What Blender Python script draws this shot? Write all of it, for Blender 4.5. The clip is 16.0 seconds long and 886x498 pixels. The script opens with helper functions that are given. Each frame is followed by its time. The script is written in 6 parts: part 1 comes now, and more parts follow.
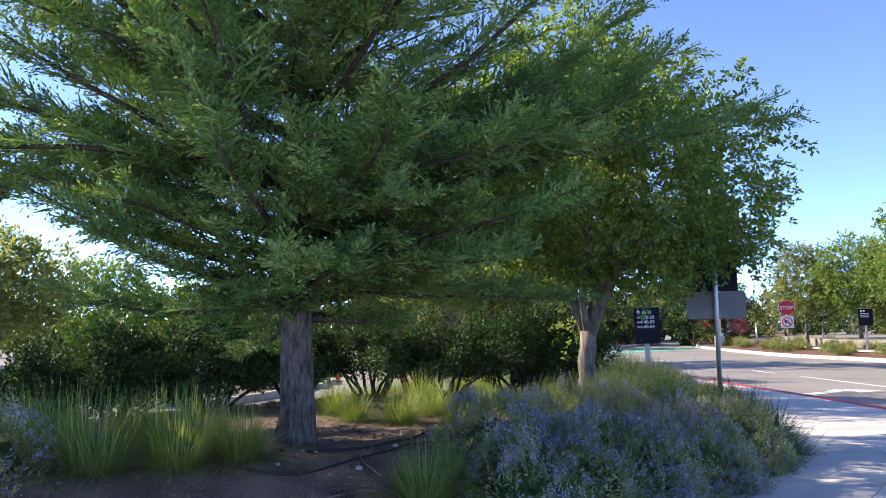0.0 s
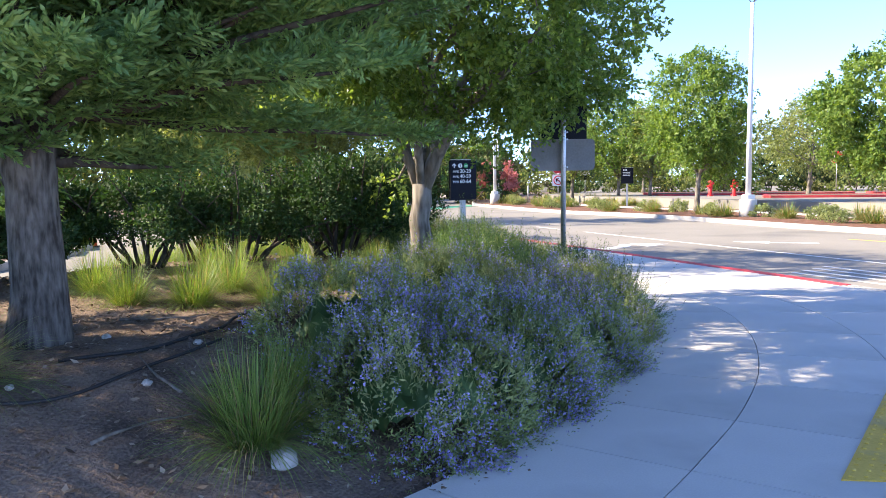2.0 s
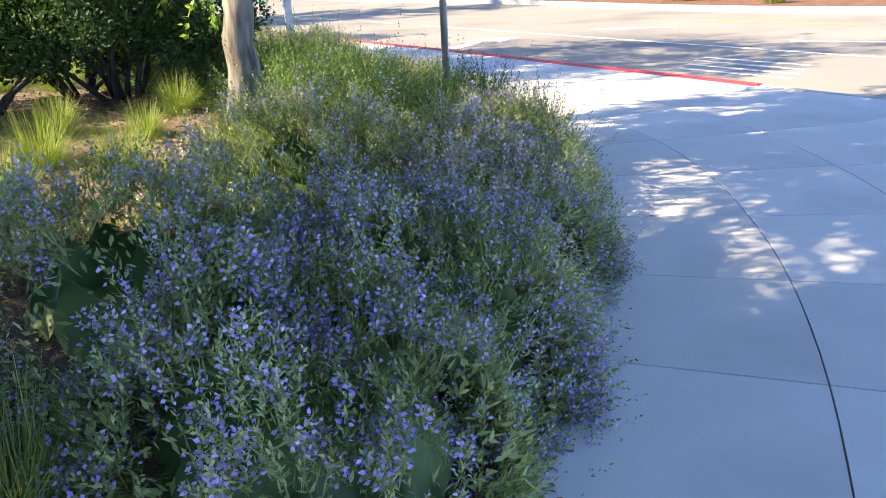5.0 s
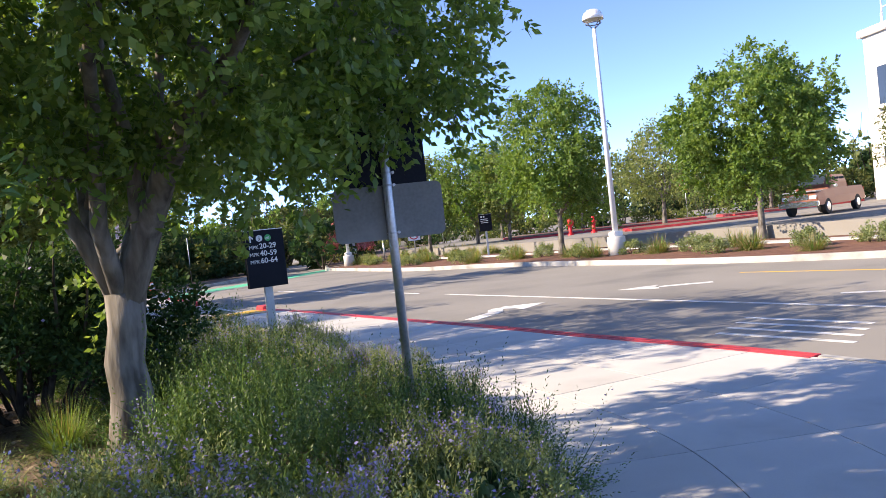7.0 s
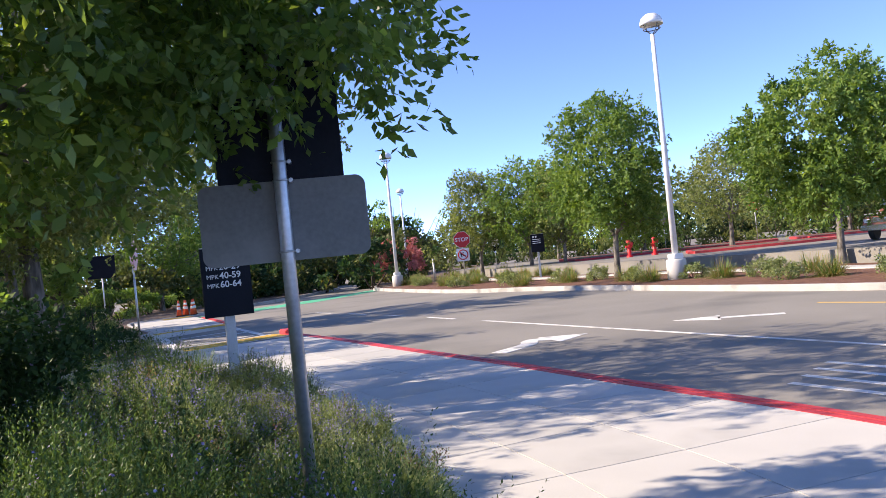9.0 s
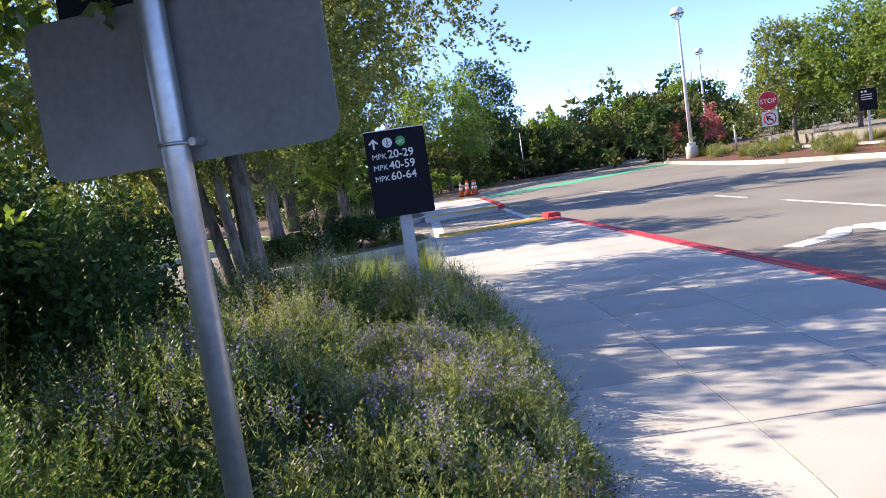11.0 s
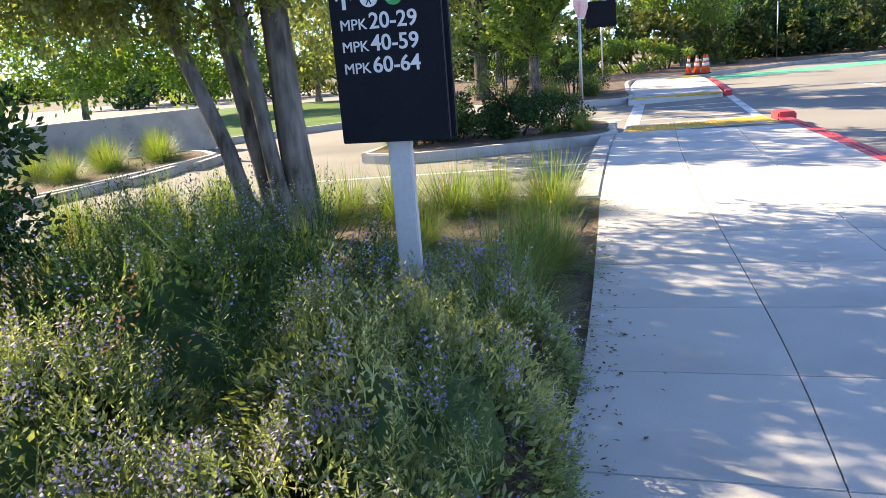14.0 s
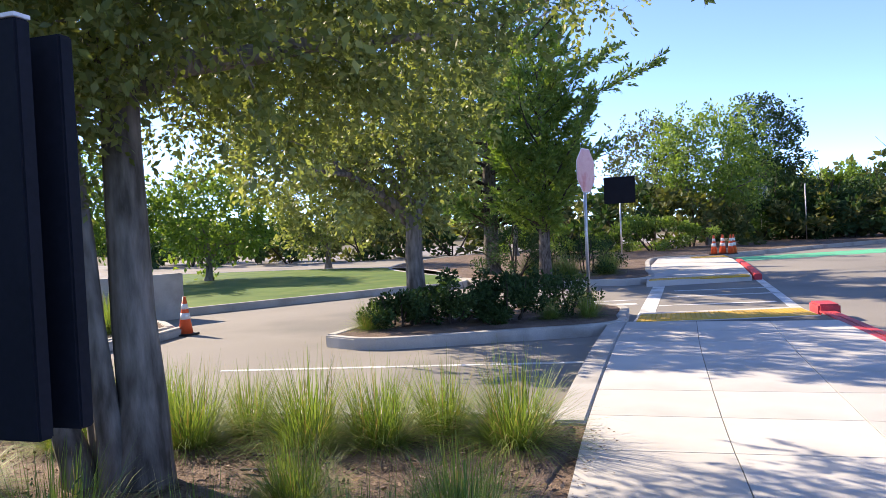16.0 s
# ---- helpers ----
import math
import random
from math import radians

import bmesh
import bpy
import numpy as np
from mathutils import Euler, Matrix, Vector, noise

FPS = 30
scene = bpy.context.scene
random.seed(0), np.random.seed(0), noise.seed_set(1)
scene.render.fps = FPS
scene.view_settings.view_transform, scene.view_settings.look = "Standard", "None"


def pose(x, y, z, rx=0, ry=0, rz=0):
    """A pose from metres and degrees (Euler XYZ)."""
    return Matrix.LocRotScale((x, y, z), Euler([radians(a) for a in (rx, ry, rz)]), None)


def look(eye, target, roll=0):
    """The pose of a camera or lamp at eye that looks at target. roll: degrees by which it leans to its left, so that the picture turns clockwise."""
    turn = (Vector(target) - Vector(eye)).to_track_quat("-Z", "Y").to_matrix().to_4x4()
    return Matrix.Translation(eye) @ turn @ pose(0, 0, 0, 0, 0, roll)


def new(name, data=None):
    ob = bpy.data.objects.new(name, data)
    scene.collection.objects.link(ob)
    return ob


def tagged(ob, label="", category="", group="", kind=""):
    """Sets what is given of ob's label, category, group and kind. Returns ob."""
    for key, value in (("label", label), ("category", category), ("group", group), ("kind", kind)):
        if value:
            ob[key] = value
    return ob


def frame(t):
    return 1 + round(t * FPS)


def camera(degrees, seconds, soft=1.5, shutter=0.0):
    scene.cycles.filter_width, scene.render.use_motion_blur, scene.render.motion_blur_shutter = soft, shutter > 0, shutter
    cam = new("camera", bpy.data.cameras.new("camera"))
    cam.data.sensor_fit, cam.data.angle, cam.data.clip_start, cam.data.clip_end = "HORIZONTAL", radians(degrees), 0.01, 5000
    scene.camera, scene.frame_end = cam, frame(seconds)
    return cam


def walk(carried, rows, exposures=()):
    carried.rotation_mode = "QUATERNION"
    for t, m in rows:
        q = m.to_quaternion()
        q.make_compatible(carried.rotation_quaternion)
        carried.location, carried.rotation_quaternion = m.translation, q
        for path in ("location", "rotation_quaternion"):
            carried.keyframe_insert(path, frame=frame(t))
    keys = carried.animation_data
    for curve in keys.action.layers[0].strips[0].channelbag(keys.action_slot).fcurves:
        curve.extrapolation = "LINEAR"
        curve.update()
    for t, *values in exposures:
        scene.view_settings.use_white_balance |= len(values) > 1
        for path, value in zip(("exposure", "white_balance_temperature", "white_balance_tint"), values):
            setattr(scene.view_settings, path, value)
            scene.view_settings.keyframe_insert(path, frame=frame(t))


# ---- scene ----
cam = camera(60.4, 16.0, soft=0.7)
PATH = [
    (0, (0.878, -0.648, 1.705), (0.789, 1.339, 1.907), -0.8),
    (0.5, (0.722, -0.133, 1.71), (0.775, 1.862, 1.843), -0.2),
    (1, (0.548, 0.364, 1.703), (0.789, 2.349, 1.76), -1.1),
    (1.5, (0.469, 0.926, 1.652), (0.88, 2.882, 1.605), -1.4),
    (2, (0.408, 1.506, 1.623), (0.902, 3.436, 1.449), -0.7),
    (2.5, (0.391, 1.995, 1.622), (0.956, 3.895, 1.358), -1.8),
    (3, (0.444, 2.466, 1.624), (1.0, 4.349, 1.243), -2.7),
    (3.2, (0.456, 2.657, 1.634), (1.008, 4.525, 1.179), -3.3),
    (5.3, (1.099, 4.386, 1.717), (1.979, 6.032, 1.0), -3.3),
    (5.5, (1.239, 4.514, 1.718), (2.129, 6.17, 1.034), -3.9),
    (6, (1.6, 4.796, 1.737), (2.465, 6.537, 1.266), -6.9),
    (6.5, (1.957, 5.029, 1.767), (2.755, 6.847, 1.524), -6.6),
    (7, (2.302, 5.336, 1.783), (3.139, 7.152, 1.732), -6.4),
    (7.5, (2.704, 5.615, 1.763), (3.556, 7.424, 1.809), -5.7),
    (8, (3.116, 6.068, 1.715), (3.937, 7.891, 1.755), -6.9),
    (8.2, (3.258, 6.188, 1.723), (4.06, 8.02, 1.757), -7.2),
    (10.3, (4.562, 8.102, 1.653), (4.822, 10.084, 1.615), -7.1),
    (10.5, (4.718, 8.29, 1.655), (4.833, 10.286, 1.595), -9.6),
    (11, (5.015, 8.746, 1.653), (4.91, 10.732, 1.442), -8.4),
    (11.5, (5.203, 9.302, 1.658), (5.031, 11.272, 1.357), -8.9),
    (12, (5.416, 9.805, 1.672), (5.063, 11.749, 1.36), -7.4),
    (12.5, (5.545, 10.38, 1.69), (5.094, 12.306, 1.399), -6.3),
    (13, (5.717, 10.915, 1.678), (5.146, 12.795, 1.302), -4.3),
    (13.5, (5.77, 11.558, 1.635), (5.133, 13.382, 1.119), -4.0),
    (14, (5.809, 12.158, 1.658), (5.118, 13.969, 1.167), -4.6),
    (14.5, (5.817, 12.739, 1.691), (5.025, 14.553, 1.405), -5.6),
    (15, (5.858, 13.276, 1.661), (5.046, 15.097, 1.505), -5.2),
    (15.5, (5.854, 13.862, 1.65), (5.043, 15.687, 1.552), -5.1),
    (16, (5.819, 14.463, 1.638), (5.063, 16.314, 1.582), -2.6),
]
walk(cam, [(t, look(eye, target, roll)) for t, eye, target, roll in PATH],
     exposures=[(0.0, 2.32, 7150, 15), (1.5, 2.77, 7250, 13), (2.5, 2.97, 7750, 9), (3.2, 3.15, 8150, 8), (5.5, 3.13, 8250, 9), (6.5, 2.46, 7750, 12), (7.5, 2.08, 7350, 15), (8.2, 2.00, 7250, 15), (10.5, 2.10, 7350, 15), (11.5, 2.35, 7650, 12), (12.5, 2.55, 8000, 10), (13.5, 2.80, 8250, 8), (14.0, 2.80, 8250, 8), (15.0, 2.62, 7800, 12), (16.0, 2.25, 7450, 15)])

# ---- light ----
SUN_TO = Vector((-0.95, 0.32, 0.0)).normalized()
SUN_EL = radians(31.5)
world = bpy.data.worlds.new("sky")
scene.world = world
world.use_nodes = True
wn = world.node_tree
sky = wn.nodes.new("ShaderNodeTexSky")
sky.sky_type = "NISHITA"
sky.sun_disc = False
sky.sun_elevation = SUN_EL
sky.sun_rotation = math.atan2(SUN_TO.x, SUN_TO.y)
sky.altitude = 6000
sky.air_density, sky.dust_density, sky.ozone_density = 0.65, 0.0, 4.0
deep = wn.nodes.new("ShaderNodeMixRGB")
deep.blend_type = "MULTIPLY"
deep.inputs[0].default_value = 1.0
deep.inputs[2].default_value = (0.91, 0.92, 1.0, 1)
wn.links.new(sky.outputs[0], deep.inputs[1])
wn.links.new(deep.outputs[0], wn.nodes["Background"].inputs[0])
wn.nodes["Background"].inputs[1].default_value = 0.14
sun = new("sun", bpy.data.lights.new("sun", "SUN"))
sun.data.energy, sun.data.angle, sun.data.color = 2.3, radians(0.55), (1.0, 0.90, 0.76)
sdir = Vector((SUN_TO.x * math.cos(SUN_EL), SUN_TO.y * math.cos(SUN_EL), math.sin(SUN_EL)))
sun.matrix_world = look(sdir * 60, (0, 0, 0))


# ---- materials ----
def nodes_of(name, rough=0.8, metal=0.0, spec=0.5):
    m = bpy.data.materials.new(name)
    m.use_nodes = True
    p = m.node_tree.nodes["Principled BSDF"]
    p.inputs["Roughness"].default_value = rough
    p.inputs["Metallic"].default_value = metal
    p.inputs["Specular IOR Level"].default_value = spec
    return m, m.node_tree, p


def surface(name, dark, light, scale=3.0, fine=60.0, rough=0.85, bump=0.3, dist=0.01, metal=0.0, spec=0.4, stain=None, stain_scale=0.7):
    """Two scales of variation: broad patches and fine grain, with bump from the grain."""
    m, nt, p = nodes_of(name, rough, metal, spec)
    N, L = nt.nodes, nt.links
    co = N.new("ShaderNodeTexCoord")
    big, small = N.new("ShaderNodeTexNoise"), N.new("ShaderNodeTexNoise")
    for t, s, d in ((big, scale, 5), (small, fine, 4)):
        t.inputs["Scale"].default_value, t.inputs["Detail"].default_value = s, d
        L.new(co.outputs["Object"], t.inputs["Vector"])
    mix = N.new("ShaderNodeMath")
    mix.operation = "MULTIPLY_ADD"
    mix.inputs[1].default_value = 0.5
    half = N.new("ShaderNodeMath")
    half.operation = "MULTIPLY"
    half.inputs[1].default_value = 0.5
    L.new(small.outputs["Fac"], half.inputs[0])
    L.new(big.outputs["Fac"], mix.inputs[0])
    L.new(half.outputs[0], mix.inputs[2])
    ramp = N.new("ShaderNodeValToRGB")
    ramp.color_ramp.elements[0].position, ramp.color_ramp.elements[1].position = 0.34, 0.66
    ramp.color_ramp.elements[0].color, ramp.color_ramp.elements[1].color = (*dark, 1), (*light, 1)
    L.new(mix.outputs[0], ramp.inputs[0])
    colour = ramp.outputs[0]
    if stain:
        st = N.new("ShaderNodeTexNoise")
        st.inputs["Scale"].default_value, st.inputs["Detail"].default_value = stain_scale, 8
        L.new(co.outputs["Object"], st.inputs["Vector"])
        sr = N.new("ShaderNodeValToRGB")
        sr.color_ramp.elements[0].position, sr.color_ramp.elements[1].position = 0.52, 0.72
        L.new(st.outputs["Fac"], sr.inputs[0])
        mc = N.new("ShaderNodeMixRGB")
        mc.inputs[2].default_value = (*stain, 1)
        L.new(sr.outputs[0], mc.inputs[0])
        L.new(colour, mc.inputs[1])
        colour = mc.outputs[0]
    L.new(colour, p.inputs["Base Color"])
    if bump:
        b = N.new("ShaderNodeBump")
        b.inputs["Strength"].default_value, b.inputs["Distance"].default_value = bump, dist
        L.new(small.outputs["Fac"], b.inputs["Height"])
        L.new(b.outputs[0], p.inputs["Normal"])
    return m


def leafy(name, a, b, c, through_=0.35, rough=0.55, scale=0.8, glow=1.5, each=0.6):
    """Leaves: colour varies leaf by leaf and in broad patches; some light passes through."""
    m, nt, p = nodes_of(name, rough, 0, 0.35)
    N, L = nt.nodes, nt.links
    geo = N.new("ShaderNodeNewGeometry")
    ramp = N.new("ShaderNodeValToRGB")
    e = ramp.color_ramp.elements
    e[0].color, e[1].color = (*a, 1), (*c, 1)
    mid = e.new(0.5)
    mid.color = (*b, 1)
    co = N.new("ShaderNodeTexCoord")
    n = N.new("ShaderNodeTexNoise")
    n.inputs["Scale"].default_value, n.inputs["Detail"].default_value = scale, 3
    L.new(co.outputs["Object"], n.inputs["Vector"])
    f = N.new("ShaderNodeMath")
    f.operation = "MULTIPLY_ADD"
    f.inputs[1].default_value = each
    L.new(geo.outputs["Random Per Island"], f.inputs[0])
    g = N.new("ShaderNodeMath")
    g.operation = "MULTIPLY_ADD"
    g.inputs[1].default_value, g.inputs[2].default_value = 1.2, -0.1 - 0.5 * each
    L.new(n.outputs["Fac"], g.inputs[0])
    L.new(g.outputs[0], f.inputs[2])
    L.new(f.outputs[0], ramp.inputs[0])
    L.new(ramp.outputs[0], p.inputs["Base Color"])
    t = N.new("ShaderNodeBsdfTranslucent")
    br = N.new("ShaderNodeMixRGB")
    br.blend_type = "MULTIPLY"
    br.inputs[0].default_value = 1.0
    br.inputs[2].default_value = (1.25 * glow, 1.2 * glow, 0.55 * glow, 1)
    L.new(ramp.outputs[0], br.inputs[1])
    L.new(br.outputs[0], t.inputs["Color"])
    mx = N.new("ShaderNodeMixShader")
    mx.inputs[0].default_value = through_
    L.new(p.outputs[0], mx.inputs[1])
    L.new(t.outputs[0], mx.inputs[2])
    L.new(mx.outputs[0], N["Material Output"].inputs["Surface"])
    return m


def bark(name, dark, light, scale=6.0, bump=0.8):
    m, nt, p = nodes_of(name, 0.92, 0, 0.2)
    N, L = nt.nodes, nt.links
    co = N.new("ShaderNodeTexCoord")
    mp = N.new("ShaderNodeMapping")
    mp.inputs["Scale"].default_value = (1, 1, 0.22)
    L.new(co.outputs["Object"], mp.inputs[0])
    w = N.new("ShaderNodeTexNoise")
    w.inputs["Scale"].default_value, w.inputs["Detail"].default_value = scale * 3, 6
    L.new(mp.outputs[0], w.inputs["Vector"])
    n = N.new("ShaderNodeTexNoise")
    n.inputs["Scale"].default_value = scale * 0.5
    L.new(co.outputs["Object"], n.inputs["Vector"])
    add = N.new("ShaderNodeMath")
    add.operation = "MULTIPLY_ADD"
    add.inputs[1].default_value = 0.4
    L.new(n.outputs["Fac"], add.inputs[0])
    sc = N.new("ShaderNodeMath")
    sc.operation = "MULTIPLY"
    sc.inputs[1].default_value = 0.6
    L.new(w.outputs["Fac"], sc.inputs[0])
    L.new(sc.outputs[0], add.inputs[2])
    ramp = N.new("ShaderNodeValToRGB")
    ramp.color_ramp.elements[0].position, ramp.color_ramp.elements[1].position = 0.38, 0.62
    ramp.color_ramp.elements[0].color, ramp.color_ramp.elements[1].color = (*dark, 1), (*light, 1)
    L.new(add.outputs[0], ramp.inputs[0])
    L.new(ramp.outputs[0], p.inputs["Base Color"])
    b = N.new("ShaderNodeBump")
    b.inputs["Strength"].default_value, b.inputs["Distance"].default_value = bump, 0.02
    L.new(w.outputs["Fac"], b.inputs["Height"])
    L.new(b.outputs[0], p.inputs["Normal"])
    return m


def pieced(name, dark, light, fine=90.0, rough=0.9, bump=0.15):
    """Concrete slabs: tone differs a little from slab to slab."""
    m = surface(name, dark, light, 1.3, fine, rough, bump, 0.004, stain=tuple(0.86 * v for v in dark), stain_scale=0.8)
    nt = m.node_tree
    p = nt.nodes["Principled BSDF"]
    link = p.inputs["Base Color"].links[0].from_socket
    info = nt.nodes.new("ShaderNodeObjectInfo")
    mr = nt.nodes.new("ShaderNodeMapRange")
    mr.inputs[3].default_value, mr.inputs[4].default_value = 0.9, 1.06
    nt.links.new(info.outputs["Random"], mr.inputs[0])
    mul = nt.nodes.new("ShaderNodeMixRGB")
    mul.blend_type = "MULTIPLY"
    mul.inputs[0].default_value = 1
    nt.links.new(link, mul.inputs[1])
    nt.links.new(mr.outputs[0], mul.inputs[2])
    nt.links.new(mul.outputs[0], p.inputs["Base Color"])
    return m


M_ground = surface("dry_ground", (0.09, 0.08, 0.05), (0.17, 0.15, 0.09), 0.4, 8, 0.95, 0.4, 0.05)
M_asphalt = surface("worn_asphalt", (0.21, 0.198, 0.178), (0.285, 0.268, 0.24), 0.35, 160, 0.9, 0.5, 0.006, stain=(0.155, 0.15, 0.142), stain_scale=0.25)
M_concrete = surface("concrete", (0.48, 0.47, 0.45), (0.60, 0.59, 0.56), 1.3, 90, 0.9, 0.15, 0.004, stain=(0.30, 0.29, 0.27), stain_scale=0.9)
M_slab = pieced("concrete_slab", (0.50, 0.488, 0.462), (0.59, 0.576, 0.545))
M_joint = surface("joint_dirt", (0.10, 0.09, 0.08), (0.18, 0.17, 0.15), 4, 60, 0.95, 0.2)
M_kerb = surface("kerb_concrete", (0.36, 0.35, 0.33), (0.50, 0.49, 0.46), 1.5, 70, 0.9, 0.25, 0.005, stain=(0.24, 0.23, 0.21), stain_scale=1.2)
M_red = surface("red_kerb_paint", (0.45, 0.035, 0.045), (0.62, 0.07, 0.08), 3, 50, 0.6, 0.2, 0.004, stain=(0.30, 0.05, 0.05), stain_scale=2.5)
M_yellow = surface("yellow_paint", (0.55, 0.32, 0.03), (0.72, 0.45, 0.07), 4, 60, 0.7, 0.2, 0.004, stain=(0.42, 0.30, 0.12), stain_scale=3)
M_green = surface("green_lane_paint", (0.06, 0.40, 0.22), (0.10, 0.55, 0.32), 2, 50, 0.8, 0.2, 0.003, stain=(0.16, 0.28, 0.2), stain_scale=1.5)
M_white = surface("road_marking", (0.55, 0.55, 0.53), (0.8, 0.8, 0.78), 3, 60, 0.7, 0.1, 0.002, stain=(0.33, 0.33, 0.31), stain_scale=2.5)
M_mulch = surface("mulch", (0.07, 0.048, 0.037), (0.26, 0.185, 0.14), 2.5, 55, 0.97, 1.0, 0.03)
M_redmulch = surface("red_mulch", (0.10, 0.045, 0.03), (0.24, 0.12, 0.08), 2.5, 30, 0.97, 1.0, 0.03)
M_chip = leafy("wood_chips", (0.05, 0.03, 0.02), (0.16, 0.10, 0.06), (0.42, 0.34, 0.26), 0.0, 0.9, 3)
M_turf = leafy("turf", (0.05, 0.12, 0.02), (0.12, 0.22, 0.04), (0.25, 0.28, 0.08), 0.3, 0.8, 1)
M_bark_cyp = bark("grey_fibrous_bark", (0.04, 0.033, 0.027), (0.165, 0.145, 0.125), 11, 1.0)
M_bark_pale = bark("pale_grey_bark", (0.075, 0.066, 0.055), (0.25, 0.225, 0.20), 5, 0.8)
M_bark_dark = bark("dark_twig_bark", (0.03, 0.024, 0.02), (0.09, 0.075, 0.06), 8, 0.6)
M_cyp = leafy("cypress_foliage", (0.022, 0.066, 0.022), (0.105, 0.20, 0.062), (0.36, 0.48, 0.16), 0.28, 0.6, 1.8, 1.3, 0.3)
M_oak = leafy("glossy_tree_leaf", (0.045, 0.095, 0.025), (0.115, 0.19, 0.05), (0.25, 0.33, 0.095), 0.5, 0.42, 0.7, 1.5)
M_elm = leafy("grey_green_tree_leaf", (0.075, 0.11, 0.042), (0.165, 0.21, 0.082), (0.29, 0.32, 0.135), 0.46, 0.5, 0.7, 1.3)
M_street = leafy("fresh_tree_leaf", (0.06, 0.125, 0.026), (0.13, 0.215, 0.05), (0.23, 0.31, 0.085), 0.42, 0.55, 0.35, 1.4)
M_shrub = leafy("dark_shrub_leaf", (0.012, 0.036, 0.013), (0.026, 0.066, 0.02), (0.06, 0.11, 0.032), 0.2, 0.75, 0.8, 1.6)
M_farleaf = leafy("olive_scrub_leaf", (0.04, 0.06, 0.02), (0.085, 0.11, 0.035), (0.19, 0.17, 0.06), 0.3, 0.7, 0.15, 1.3)
M_rosemary = leafy("rosemary_leaf", (0.06, 0.10, 0.035), (0.21, 0.26, 0.11), (0.46, 0.50, 0.25), 0.36, 0.5, 2.0, 1.25)
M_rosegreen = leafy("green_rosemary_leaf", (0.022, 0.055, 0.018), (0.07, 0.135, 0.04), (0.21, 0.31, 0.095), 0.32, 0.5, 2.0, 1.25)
M_flower = leafy("violet_petal", (0.19, 0.16, 0.42), (0.33, 0.29, 0.64), (0.56, 0.52, 0.80), 0.3, 0.6, 2.0, 1.0)
M_dryflower = leafy("dry_seed_head", (0.16, 0.08, 0.05), (0.28, 0.16, 0.10), (0.42, 0.30, 0.2), 0.3, 0.8, 2.0, 1.0)
M_grass = leafy("bunch_grass_blade", (0.065, 0.125, 0.03), (0.145, 0.23, 0.06), (0.30, 0.375, 0.13), 0.42, 0.55, 1.5, 1.2)
M_straw = leafy("straw_blade", (0.16, 0.12, 0.05), (0.32, 0.26, 0.13), (0.5, 0.42, 0.24), 0.3, 0.8, 1.5, 1.2)
M_pink = leafy("pink_blossom", (0.35, 0.09, 0.12), (0.5, 0.17, 0.2), (0.62, 0.3, 0.32), 0.3, 0.8, 0.5, 1.0)
M_steel = surface("galvanised_steel", (0.36, 0.37, 0.39), (0.52, 0.53, 0.55), 5, 40, 0.42, 0.06, 0.002, metal=0.85)
M_sgrey = surface("sign_back_grey", (0.13, 0.13, 0.125), (0.19, 0.19, 0.18), 3, 40, 0.6, 0.05, 0.001, stain=(0.26, 0.25, 0.24), stain_scale=1.6)
M_black = surface("black_sign_panel", (0.006, 0.008, 0.013), (0.011, 0.013, 0.021), 3, 60, 0.65, 0.04, 0.001, spec=0.15)
M_whitepaint = surface("white_paint", (0.66, 0.66, 0.65), (0.8, 0.8, 0.79), 3, 40, 0.5, 0.05, 0.002)
M_greypost = surface("grey_post_paint", (0.42, 0.43, 0.44), (0.52, 0.53, 0.54), 3, 50, 0.5, 0.05, 0.002)
M_signwhite = surface("sign_white", (0.7, 0.7, 0.7), (0.8, 0.8, 0.8), 5, 50, 0.5, 0)
M_signgreen = surface("sign_green", (0.02, 0.33, 0.09), (0.03, 0.40, 0.12), 5, 50, 0.5, 0)
M_signred = surface("sign_red", (0.50, 0.015, 0.02), (0.58, 0.025, 0.03), 5, 50, 0.4, 0)
M_fadedred = surface("faded_red_sheeting", (0.62, 0.30, 0.28), (0.78, 0.48, 0.45), 4, 60, 0.35, 0, stain=(0.55, 0.12, 0.12), stain_scale=3)
M_orange = surface("orange_plastic", (0.75, 0.08, 0.02), (0.85, 0.13, 0.04), 5, 50, 0.5, 0)
M_rubber = surface("black_rubber", (0.012, 0.012, 0.012), (0.03, 0.03, 0.03), 5, 60, 0.7, 0.2)
M_rock = surface("pale_rock", (0.30, 0.28, 0.25), (0.5, 0.47, 0.43), 6, 40, 0.9, 0.6, 0.01)
M_stucco = surface("white_stucco", (0.66, 0.63, 0.58), (0.76, 0.73, 0.68), 1, 30, 0.9, 0.2)
M_stucco2 = surface("grey_stucco", (0.42, 0.41, 0.40), (0.5, 0.49, 0.48), 1, 30, 0.9, 0.2)
M_rooftile = surface("clay_roof", (0.22, 0.09, 0.06), (0.34, 0.16, 0.10), 3, 20, 0.9, 0.4)
M_copper = surface("copper_car_paint", (0.26, 0.105, 0.07), (0.30, 0.125, 0.085), 2, 30, 0.3, 0, metal=0.3, spec=0.6)
M_silver = surface("silver_car_paint", (0.45, 0.46, 0.47), (0.52, 0.53, 0.54), 2, 30, 0.3, 0, metal=0.4, spec=0.6)
M_chrome = surface("chrome", (0.6, 0.6, 0.62), (0.75, 0.75, 0.77), 3, 30, 0.15, 0, metal=1.0)
M_glass, _nt, _p = nodes_of("dark_window_glass", 0.05, 0, 0.8)
_p.inputs["Base Color"].default_value = (0.03, 0.04, 0.05, 1)
M_lens, _nt, _p = nodes_of("milky_globe", 0.3, 0, 0.5)
